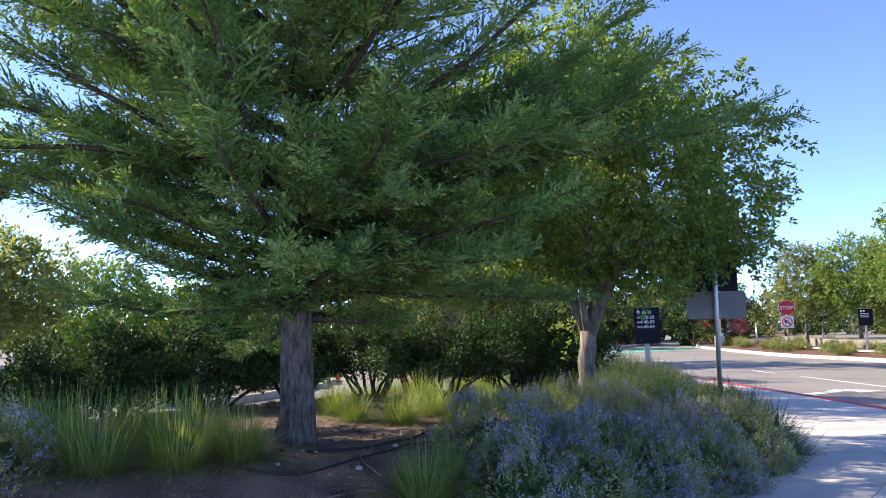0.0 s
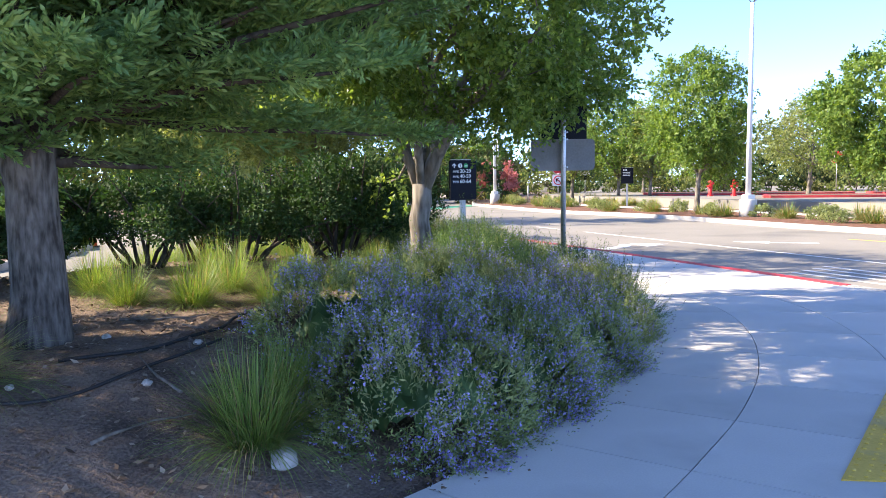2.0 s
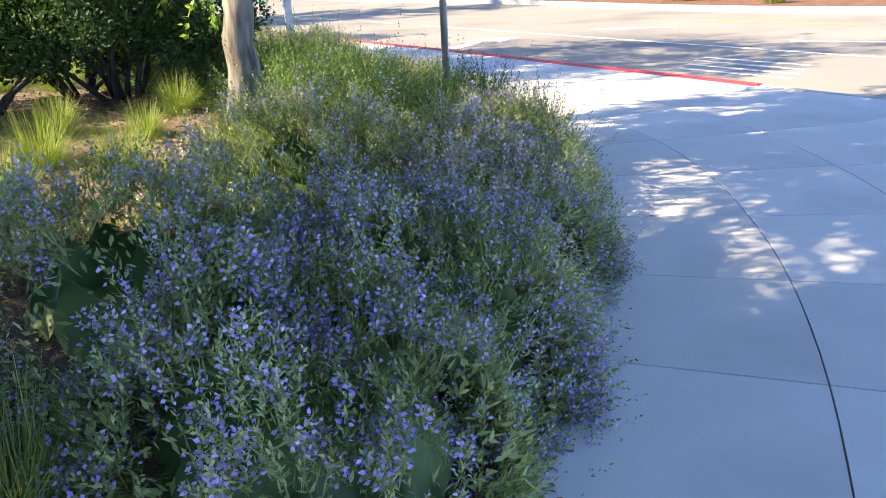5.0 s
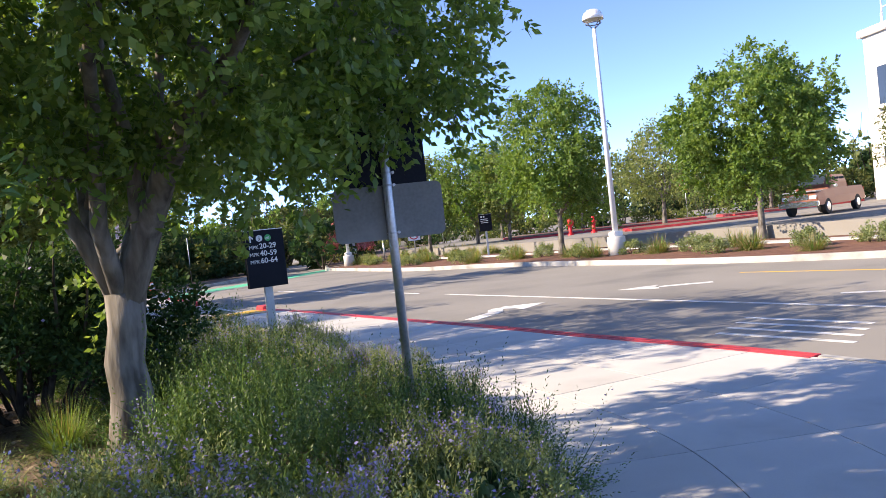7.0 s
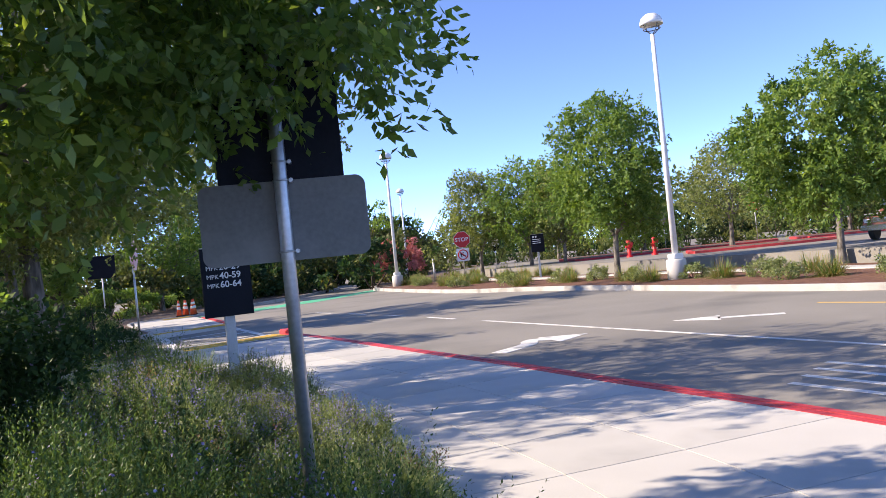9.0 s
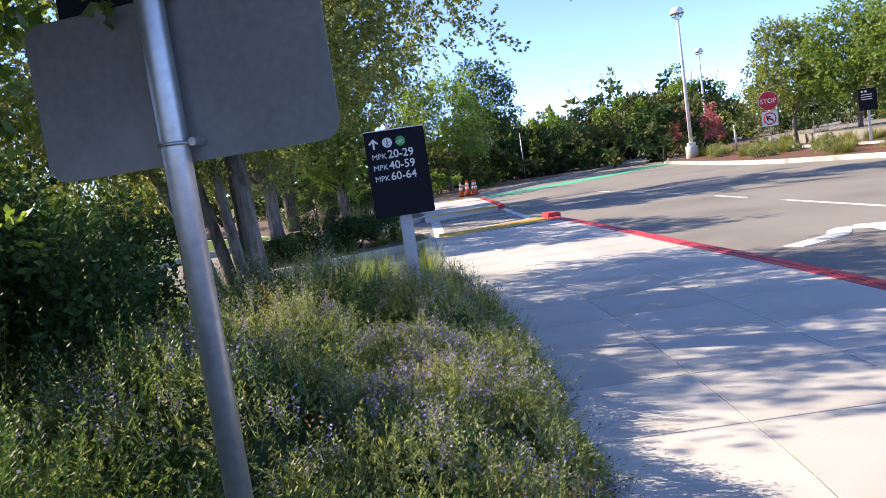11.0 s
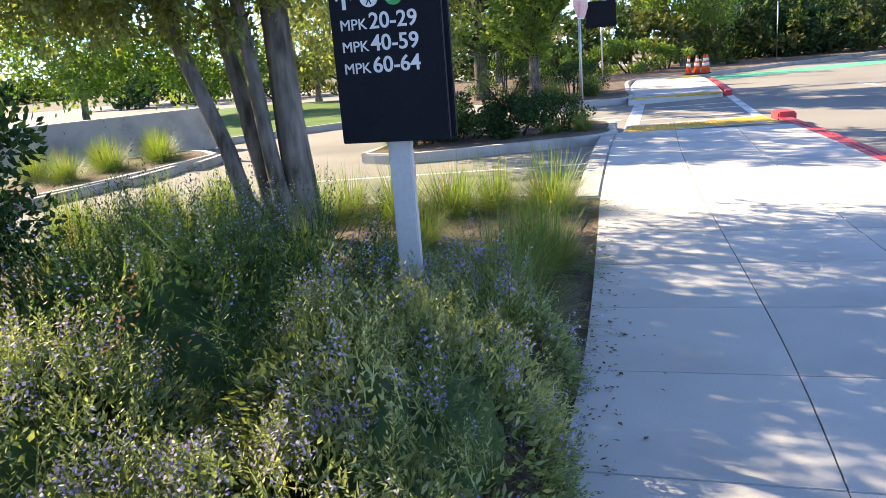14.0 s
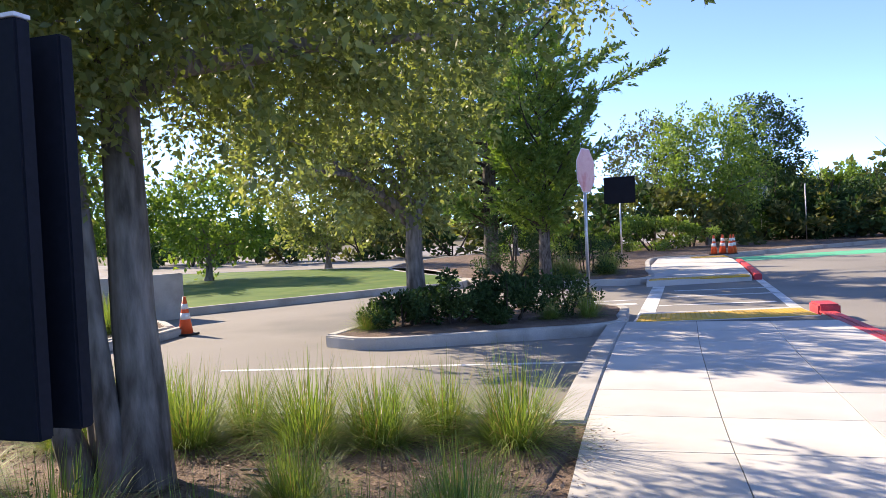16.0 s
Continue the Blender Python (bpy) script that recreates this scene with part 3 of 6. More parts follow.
    al = unit(tw * 0.6 + rng.normal(0, 0.55, (n, 3)) + np.array((0, 0, -0.1)))
    si = unit(np.cross(al, random_dirs(n, rng)))
    L_ = leaf * rng.uniform(0.7, 1.35, n)
    v, qd = blades(pos, al, si, L_, L_ * 0.55, 0.08)
    part("crown", mesh_np("crown", v, qd, mat), None, th)
    return th


def cypress(name, label, base, height, reach, z_first, limbs, sprays, mat, seed, trunk_r=0.2, lift=0.25, fork=True, size=1.0, far_thin=0.0, fat=1.0, rise=0.12, thin=1.0, shoots=18, tufts=11, plume=1.0, long_limbs=()):
    """A cypress: flat feathery sprays on spreading limbs."""
    rng = np.random.default_rng(seed)
    th = thing(name, label, "tree", Matrix.Translation(base))
    bm = bmesh.new()
    prof = [(0, 0, -0.4), (0.0, 0.0, 0.05), (0.02, 0, 0.35), (0.0, 0.02, 1.0), (0.03, 0.03, 2.0), (0.0, 0, height * 0.45), (0.05, 0, height * 0.7), (0, 0, height)]
    tube_bm(prof, [trunk_r * k for k in (1.5, 1.32, 1.1, 1.0, 0.92, 0.6, 0.35, 0.05)], 18, bm)
    if fork:
        tube_bm([(0.0, 0.1, 0.5), (-0.12, 0.12, 1.2), (-0.18, 0.2, 2.4), (-0.1, 0.15, 3.6)], [trunk_r * 0.5, trunk_r * 0.55, trunk_r * 0.45, trunk_r * 0.2], 10, bm)
    lm = bmesh.new()
    plumes = []
    rng2 = np.random.default_rng(seed + 1000)
    for i in range(limbs + len(long_limbs)):
        f = (i % limbs + rng.uniform(0, 1)) / limbs
        z = z_first + (height - z_first) * f ** 1.3
        a = 2.39996 * i + rng.uniform(-0.4, 0.4)
        swell = 0.34 + 0.66 * min(1.0, f / 0.25)
        Ln = reach * swell * (1 - 0.8 * max(0.0, f - 0.15) ** 1.2) * (rng.uniform(0.85, 1.15) if i % 2 else rng.uniform(0.42, 0.8))
        Ln *= 1 - far_thin * max(0.0, math.sin(a)) * (1 - f)
        d0 = np.array((math.cos(a), math.sin(a), lift + rng.uniform(-0.14, 0.2) - 0.12 * max(0.0, 1 - f / 0.15)))
        if i >= limbs:
            z, a, Ln, up = long_limbs[i - limbs]
            d0, f = np.array((math.cos(a), math.sin(a), up)), 0.2
        pts, rad = limb(rng, (0, 0, z), d0, Ln, trunk_r * (0.34 - 0.24 * f), 0.3, rise, 8)
        tube_bm(pts, np.maximum(rad, 0.008), 7, lm)
        ns = max(7, int(sprays / limbs * (0.45 + Ln / reach) * (0.3 if f > 0.55 else 1.4 if i >= limbs else 1.0)))
        for s in range(ns):
            u = 0.08 + 0.92 * (s + rng2.uniform(0, 1)) / ns
            k = min(int(u * 8), 7)
            o = pts[k] + (pts[k + 1] - pts[k]) * (u * 8 - k)
            fw = unit(pts[k + 1] - pts[k])
            sd = unit(np.cross(fw, (0, 0, 1)))
            sg = 1 if s % 2 else -1
            dirn = unit(fw * rng2.uniform(0.55, 1.0) + sd * sg * rng2.uniform(0.2, 0.9) * (1.05 - 0.7 * u) + np.array((0, 0, rng2.uniform(-0.08, 0.42))))
            plumes.append((*o, *dirn, (0.42 + 0.5 * (1 - u)) * rng2.uniform(0.7, 1.35) * (0.6 + 0.4 * Ln / reach) * size * plume))
    part("trunk", bm, M_bark_cyp, th)
    part("branchwork", lm, M_bark_dark, th, "dark spreading limbs")
    P_ = np.array(plumes)
    o, dirn, sl = P_[:, :3], P_[:, 3:6], P_[:, 6]
    # each plume: a main shoot and side shoots bent towards its tip, thick with scale-leaf tufts
    B_, D_, L_, R_ = [o], [dirn], [sl], [0.05 * sl * fat]
    flat = unit(np.cross(dirn, np.array((0, 0, 1.0)) + rng2.normal(0, 0.35, (len(o), 3))))
    for k in range(shoots):
        w = (k + 0.5 + rng2.uniform(-0.4, 0.4, len(o))) / shoots * 0.85 + 0.02
        lat = flat * ((-1) ** k * rng2.uniform(0.5, 1.0, len(o)))[:, None] + np.array((0, 0, 1.0)) * rng2.uniform(-0.3, 0.45, len(o))[:, None]
        B_.append(o + dirn * (sl * w)[:, None] - np.array((0, 0, 0.1)) * (sl * w * w)[:, None])
        D_.append(unit(dirn * rng2.uniform(0.5, 0.9, len(o))[:, None] + lat * 0.95 + rng2.normal(0, 0.15, (len(o), 3))))
        L_.append(sl * (0.38 - 0.22 * w) * rng2.uniform(0.7, 1.25, len(o)))
        R_.append(0.052 * sl * fat * rng2.uniform(0.8, 1.2, len(o)))
    B_, D_, L_, R_ = (np.concatenate(v) for v in (B_, D_, L_, R_))
    chunks = [(*blades(B_, D_, unit(np.cross(D_, rng2.normal(size=D_.shape))), L_, R_ * 0.4, 0.1), 0)]
    for k in range(tufts):
        n = len(B_)
        w = (k + rng2.uniform(0, 1, n)) / tufts
        out = unit(np.cross(D_, rng2.normal(size=(n, 3))))
        p = B_ + D_ * (L_ * w)[:, None] + out * (R_ * (0.9 - 0.6 * w) * rng2.uniform(0.1, 1.0, n))[:, None]
        al = unit(D_ + out * 0.55 + rng2.normal(0, 0.15, (n, 3)))
        chunks.append((*blades(p, al, unit(np.cross(al, out + rng2.normal(0, 0.6, (n, 3)))), rng2.uniform(0.035, 0.065, n) * size * thin, rng2.uniform(0.015, 0.024, n) * size * thin, 0.15), 0))
    V, Q, _i = join(chunks)
    part("crown", mesh_np("crown", V, Q, mat), None, th)
    return th


def shrub(name, label, centre, radii, leaves, leaf, mat, seed, stems=7, flowers=0, group="", flower_mat=None, gap=0.55, category="shrub", skirt=0.15):
    """A bush: crooked stems and an uneven shell of leaves open enough to see into."""
    rng = np.random.default_rng(seed)
    cx, cy, z0 = centre
    th = thing(name, label, category, Matrix.Translation((cx, cy, z0)), group)
    R = np.array(radii, float)
    bm = bmesh.new()
    for i in range(stems):
        a = 6.283 * i / stems + rng.uniform(-0.4, 0.4)
        pts, rad = limb(rng, (0.12 * math.cos(a), 0.12 * math.sin(a), -0.1), (math.cos(a) * R[0] * 0.7, math.sin(a) * R[1] * 0.7, R[2] * 1.1), R[2] * 1.25, 0.018 + 0.012 * R[2], 0.5, 0.1, 5)
        tube_bm(pts, rad, 6, bm)
    part("branchwork", bm, M_bark_dark, th)
    K = max(30, leaves // 260)
    d = random_dirs(K, rng)
    d[:, 2] = np.abs(d[:, 2]) * (1.0 + skirt) - skirt
    az = np.arctan2(d[:, 1], d[:, 0])
    lump = 1 + 0.15 * np.sin(3 * az + seed) + 0.1 * np.sin(7 * az + 5 * d[:, 2] + seed)
    cc = np.array((0, 0, R[2] * 0.42)) + d * R * np.array((1, 1, 0.6)) * (lump * rng.uniform(gap, 1.08, K))[:, None]
    n = leaves
    who = rng.integers(0, K, n)
    cs = 0.19 * R.mean() ** 0.7
    off = random_dirs(n, rng) * (rng.uniform(0, 1, n) ** 0.4)[:, None] * cs * np.array((1.1, 1.1, 0.9))
    al = unit(off / cs + rng.normal(0, 0.5, (n, 3)) + np.array((0, 0, 0.2)))
    si = unit(np.cross(al, random_dirs(n, rng)))
    L_ = leaf * rng.uniform(0.7, 1.4, n)
    v, qd = blades(cc[who] + off, al, si, L_, L_ * 0.55, 0.08)
    part("foliage", mesh_np("foliage", v, qd, mat), None, th)
    if flowers:
        who = rng.integers(0, K, flowers)
        off = random_dirs(flowers, rng) * cs * 1.05
        al = random_dirs(flowers, rng)
        v, qd = blades(cc[who] + off, al, unit(np.cross(al, random_dirs(flowers, rng))), 0.035, 0.03)
        tagged(part("blossom", mesh_np("blossom", v, qd, flower_mat or M_flower), None, th), kind="stuff")
    return th


def grass_mesh(rng, n, height, spread, mats, straw=0.15, width=0.007, arch=0.6):
    """Arching blades, three quads each."""
    a = rng.uniform(0, 6.283, n)
    r0 = spread * 0.17 * np.sqrt(rng.uniform(0, 1, n))
    out = np.stack([np.cos(a), np.sin(a), np.zeros(n)], 1)
    a2 = a + rng.normal(0, 0.5, n)
    lean = np.stack([np.cos(a2), np.sin(a2), np.zeros(n)], 1)
    base = out * r0[:, None]
    h = height * rng.uniform(0.45, 1.1, n)
    tilt = arch * rng.uniform(0.02, 1.0, n) ** 0.8
    side = np.stack([-np.sin(a2), np.cos(a2), np.zeros(n)], 1)
    rows = []
    for f, w in ((0, 0.8), (0.42, 1.0), (0.76, 0.7), (1.0, 0.12)):
        c = base + lean * (h * np.sin(tilt) * f)[:, None] + np.array((0, 0, 1.0)) * (h * (np.cos(tilt) * f - 0.46 * np.sin(tilt) * f ** 2.4))[:, None]
        rows.append((c - side * width * w, c + side * width * w))
    V = np.stack([p for r in rows for p in r], 1)
    o = np.arange(n)[:, None] * 8
    Q = np.concatenate([o + np.array((2 * k, 2 * k + 1, 2 * k + 3, 2 * k + 2)) for k in range(3)], 0)
    idx_ = np.tile((rng.uniform(0, 1, n) < straw).astype(int), 3)
    return mesh_np("blades", V.reshape(-1, 3), Q, mats, idx_)


_rg = np.random.default_rng(21)
GRASS = [grass_mesh(_rg, 1150, 0.74, 0.95, [M_grass, M_straw], 0.12, 0.0023, 1.3) for _ in range(3)]
GRASS_TALL = [grass_mesh(_rg, 900, 0.82, 1.2, [M_grass, M_straw], 0.14, 0.0027, 1.25) for _ in range(2)]
GRASS_FAR = [grass_mesh(_rg, 650, 0.42, 0.9, [M_grass, M_straw], 0.5, 0.0045, 1.3) for _ in range(2)]


def grass_clump(x, y, z, s, k, tall=False, label="green arching bunch grass clump on the mulch", far=False):
    me = (GRASS_FAR if far else GRASS_TALL if tall else GRASS)
    th = thing("bunch_grass", label, "ornamental grass", pose(x, y, z - 0.02, 0, 0, 57 * k) @ Matrix.Scale(s, 4), "bunch grasses")
    part("blades", me[k % len(me)], None, th)
    return th


def rosemary(cx, cy, rx, ry, h, sprigs, seed, flowers=0.5, turn=0.0, label="spreading rosemary bush covered in small violet flowers", dry=0.0, tall=0.2, fine=1.0, leaf_mat=None):
    """A rosemary bush: an added dark green sheet that closes the view between the sprigs, and many upright sprigs of
    narrow leaves, with flowers along them.
    """
    rng = np.random.default_rng(seed)
    z0 = bz(cx, cy)
    th = thing("rosemary_bush", label, "shrub", pose(cx, cy, 0, 0, 0, turn), "rosemary bushes")
    ca, sa = math.cos(radians(turn)), math.sin(radians(turn))

    def top(u, v):
        r = np.sqrt((u / rx) ** 2 + (v / ry) ** 2)
        lump = 0.12 * np.sin(u * 5.3 + seed) * np.cos(v * 5.9 + 2 * seed) + 0.11 * np.sin(u * 11 + 2 * seed) * np.sin(v * 12.5 + seed)
        gx, gy = cx + u * ca - v * sa, cy + u * sa + v * ca
        g = bed_z(gx, gy)
        return np.maximum(g - 0.05, g * 0.6 + z0 * 0.4 + h * np.clip(1 - r ** 3.0, 0, 1) ** 0.6 * (1 + lump))

    # added filler sheet set low inside, keeps the gaps dark green
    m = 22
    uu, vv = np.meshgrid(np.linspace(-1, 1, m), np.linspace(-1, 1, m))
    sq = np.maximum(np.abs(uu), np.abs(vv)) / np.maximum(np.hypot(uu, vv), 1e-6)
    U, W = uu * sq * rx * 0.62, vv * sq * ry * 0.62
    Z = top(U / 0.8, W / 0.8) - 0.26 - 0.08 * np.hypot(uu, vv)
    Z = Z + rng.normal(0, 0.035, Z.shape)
    ii = np.arange(m * m).reshape(m, m)
    Q = np.stack([ii[:-1, :-1], ii[:-1, 1:], ii[1:, 1:], ii[1:, :-1]], -1).reshape(-1, 4)
    part("core_filler", mesh_np("core_filler", np.stack([U, W, Z], -1).reshape(-1, 3), Q, M_rosegreen, smooth=True), None, th)
    n = int(sprigs * (0.95 if tall < 0.25 else 0.6))
    K = max(12, n // 7)
    kr = np.where(rng.uniform(0, 1, K) < 0.45, rng.uniform(0.84, 1.0, K), np.sqrt(rng.uniform(0, 1, K)))
    ka = rng.uniform(0, 6.283, K)
    lean = rng.normal(0, 0.3, (K, 3))
    lift, bloom = rng.uniform(-0.05, 0.07, K), rng.uniform(0, 1, K)
    sink = rng.uniform(0, 1, K) ** 0.75
    tuft = rng.integers(0, K, n)
    fan = rng.normal(0, 0.042, (n, 2))
    u = kr[tuft] * np.cos(ka[tuft]) * rx + fan[:, 0]
    v = kr[tuft] * np.sin(ka[tuft]) * ry + fan[:, 1]
    a, r = np.arctan2(v / ry, u / rx), np.hypot(u / rx, v / ry)
    z = top(u / np.maximum(r, 1), v / np.maximum(r, 1))
    g0 = bed_z(cx + u * ca - v * sa, cy + u * sa + v * ca)
    rim = kr[tuft] > 0.82
    down = rim * sink[tuft] * np.maximum(z - g0, 0) * 0.95
    root = np.stack([u, v, z - 0.08 - down + lift[tuft]], 1)
    outw = np.stack([np.cos(a), np.sin(a), np.zeros(n)], 1)
    d = unit(np.array((0, 0, 1.0)) * (rng.uniform(0.7, 1.1, n) - 0.45 * rim)[:, None] + outw * (np.minimum(r, 1) ** 3 * 0.55 + 0.25 * rim)[:, None] + lean[tuft] + np.stack([fan[:, 0] * 5, fan[:, 1] * 5, np.zeros(n)], 1) + rng.normal(0, 0.14, (n, 3)))
    ln = tall * (0.62 if tall < 0.25 else 0.95) * rng.uniform(0.6, 1.2, n) * np.where(rng.uniform(0, 1, n) < 0.05, 1.9, 1.0)
    e1 = unit(np.cross(d, rng.normal(size=(n, 3))))
    e2 = np.cross(d, e1)

    def along(f, who=slice(None)):
        """A point up the sprig, whose tip curls upwards."""
        return root[who] + d[who] * (ln[who] * f)[:, None] + np.array((0, 0, 1.0)) * (0.22 * ln[who] * f * f)[:, None]

    chunks = []
    kl = 14 if tall < 0.25 else 26
    for k in range(kl):
        f = (k + rng.uniform(0.2, 1.0, n)) / kl
        an = k * 2.4 + rng.uniform(0, 1, n)
        rad = e1 * np.cos(an)[:, None] + e2 * np.sin(an)[:, None]
        al = unit(d * (0.5 + 0.6 * f)[:, None] + rad * 0.85)
        vv_, qq = blades(along(f), al, unit(np.cross(al, d) + 1e-6), fine * rng.uniform(0.025, 0.038, n) * (1.2 - 0.5 * f), fine * rng.uniform(0.0075, 0.0105, n), 0.1)
        chunks.append((vv_, qq, 0))
    chunks.append((*blades(root - d * 0.06, d, e1, ln * 0.95, np.full(n, 0.007), 0.0), 0))
    nu = int(sprigs * (1.6 if fine == 1 else 3.0))
    ra = np.where(rng.uniform(0, 1, nu) < 0.45, rng.uniform(0.86, 1.0, nu), np.sqrt(rng.uniform(0, 1, nu)))
    aa = rng.uniform(0, 6.283, nu)
    uu_, vv_ = ra * np.cos(aa) * rx, ra * np.sin(aa) * ry
    zz = top(uu_ * 0.95, vv_ * 0.95) - 0.09
    gg = bed_z(cx + uu_ * ca - vv_ * sa, cy + uu_ * sa + vv_ * ca)
    zz = np.where(ra > 0.86, gg + (zz - gg) * rng.uniform(0, 1, nu), zz - rng.uniform(0, 0.07, nu))
    oo = np.stack([np.cos(aa) * ra ** 2, np.sin(aa) * ra ** 2, np.full(nu, 0.6)], 1)
    al = unit(oo + rng.normal(0, 0.5, (nu, 3)))
    chunks.append((*blades(np.stack([uu_, vv_, zz], 1), al, unit(np.cross(al, rng.normal(size=(nu, 3)))), rng.uniform(0.035, 0.06, nu), rng.uniform(0.013, 0.02, nu), 0.1), 0))
    V, Qd, I = join(chunks)
    part("foliage", mesh_np("foliage", V, Qd, leaf_mat or M_rosemary), None, th)
    if flowers > 0:
        has = np.where(rng.uniform(0, 1, n) < np.clip(flowers * 2.2 * bloom[tuft] ** 2, 0, 0.9))[0]
        ch = []
        for k in range(12):
            f = 0.3 + 0.7 * (k + rng.uniform(0, 1, len(has))) / 12
            an = rng.uniform(0, 6.283, len(has))
            rad = e1[has] * np.cos(an)[:, None] + e2[has] * np.sin(an)[:, None]
            p = along(f, has) + rad * (0.017 * (1.2 - 0.6 * f))[:, None] * fine
            al = unit(rad + d[has] * 0.3 + rng.normal(0, 0.4, (len(has), 3)))
            vv_, qq = blades(p, al, unit(np.cross(al, rng.normal(size=(len(has), 3)))), fine * rng.uniform(0.013, 0.022, len(has)), fine * rng.uniform(0.010, 0.017, len(has)), 0.2)
            ch.append((vv_, qq, 0))
        V, Qd, I = join(ch)
        tagged(part("blossom", mesh_np("blossom", V, Qd, M_flower), None, th, "small violet flowers"), kind="stuff")
    if dry > 0:
        nd = max(8, int(dry * 0.6))
        pick = rng.choice(np.where(np.isin(tuft, rng.choice(K, 5)))[0], nd)
        ch = []
        for k in range(14):
            f = rng.uniform(0.2, 1.3, nd)
            p = root[pick] + d[pick] * (ln[pick] * f * 1.6)[:, None] + rng.normal(0, 0.015, (nd, 3))
            al = random_dirs(nd, rng)
            vv_, qq = blades(p, al, unit(np.cross(al, random_dirs(nd, rng))), 0.022, 0.010)
            ch.append((vv_, qq, 0))
        V, Qd, I = join(ch)
        tagged(part("dry_growth", mesh_np("dry_growth", V, Qd, M_dryflower), None, th, "dry reddish-brown seed heads"), kind="stuff")
    return th


# the two foreground trees and the many-stemmed one
cypress("cypress_tree", "large dark green cypress with grey fibrous trunk and feathery sprays", (-1.02, 7.25, bz(-1.02, 7.25)), 9.4, 4.3, 1.25, 110, 1450, M_cyp, 5, 0.165, 0.06, size=1.0, plume=1.45, far_thin=0.1, rise=0.18, fat=1.1,
        long_limbs=((2.2, -0.1, 4.9, 0.3), (2.5, 0.3, 4.6, 0.36), (3.0, -0.35, 4.4, 0.3), (2.6, 3.0, 3.4, 0.3), (2.6, 3.4, 4.0, 0.4), (2.2, -0.7, 3.0, 0.3), (1.5, -0.36, 2.5, 0.08), (1.6, -0.05, 2.7, 0.1), (1.7, -0.6, 2.0, 0.12), (3.2, 2.9, 4.2, 0.3), (3.0, 0.1, 4.4, 0.45), (3.0, 1.3, 3.2, 0.2), (3.4, 1.9, 3.4, 0.25), (3.8, 1.6, 3.0, 0.3), (2.6, 1.7, 3.0, 0.2), (4.4, 2.2, 3.0, 0.2), (2.8, 4.0, 2.6, 0.2), (3.4, 4.4, 3.0, 0.25), (2.6, 3.8, 3.6, 0.3), (3.2, 4.15, 3.8, 0.25), (2.4, 4.6, 3.0, 0.25), (4.2, 3.9, 3.6, 0.2), (1.55, -0.15, 3.0, 0.14), (1.7, 0.15, 3.2, 0.16), (1.45, -1.0, 2.0, 0.1), (1.9, -0.5, 3.2, 0.14), (2.0, -0.95, 2.6, 0.12), (1.8, -1.5, 2.0, 0.12), (1.6, -2.2, 2.2, 0.1), (1.75, 3.3, 2.8, 0.12), (2.1, 2.8, 3.4, 0.12), (2.3, -0.25, 3.6, 0.16)))
cypress("cypress_tree", "dark green cypress standing beside the grasses, feathery branches spreading low", (-7.8, 8.3, bz(-7.8, 8.3)), 9.0, 3.6, 1.5, 70, 1000, M_cyp, 8, 0.17, 0.08, size=1.25, rise=0.18, fat=1.1, thin=1.3, shoots=9, tufts=9)
broadleaf("street_tree", "leafy green tree with smooth grey trunk forking low", (2.42, 10.5, bz(2.42, 10.5)), [(0.04, 0.02, 1.08, 0.13)], (2.85, 10.45, 3.75), (2.1, 2.4, 1.6), 6, 420, 135000, 0.062, M_oak, M_bark_pale, 11, 0.36, low=0.95,
          extra=(((4.0, 10.3, 2.85), (0.9, 0.8, 0.55), 50), ((1.3, 9.0, 3.0), (0.8, 0.7, 0.45), 40), ((1.1, 11.0, 4.2), (1.5, 1.4, 1.6), 120), ((2.3, 10.8, 5.7), (1.3, 1.2, 0.8), 60)))
broadleaf("many_stemmed_tree", "wide leafy tree with several pale grey stems from one base", (2.0, 18.1, bz(2.0, 18.1)),
          [(-0.95, -0.1, 2.2, 0.075, -0.16, -0.1), (-0.6, 0.1, 2.5, 0.075, -0.08, 0.05), (-0.2, -0.05, 2.6, 0.07, 0.06, -0.05), (0.08, 0.15, 2.7, 0.135, 0.14, 0.1)], (1.5, 18.3, 4.7), (4.2, 3.0, 2.4), 4, 680, 150000, 0.062, M_elm, M_bark_pale, 23, 0.4, low=0.95, extra=(((-0.2, 17.0, 2.95), (1.7, 1.2, 0.7), 80), ((2.5, 20.3, 3.2), (1.6, 1.2, 0.9), 100), ((1.1, 17.5, 2.65), (1.5, 0.9, 0.5), 90), ((2.5, 17.4, 3.1), (1.0, 0.8, 0.6), 70)))

# rosemary along the pavement: (distance along the edge's y, set-back, half length, half depth, height, sprigs, flowers, dry)
def bed_at(y, back):
    i = int(np.argmin(np.abs(EDGE[:, 1] - y)))
    t = EDGE[i + 1] - EDGE[i - 1]
    t = t / np.linalg.norm(t)
    return EDGE[i][0] - t[1] * back, EDGE[i][1] + t[0] * back, math.degrees(math.atan2(t[1], t[0]))


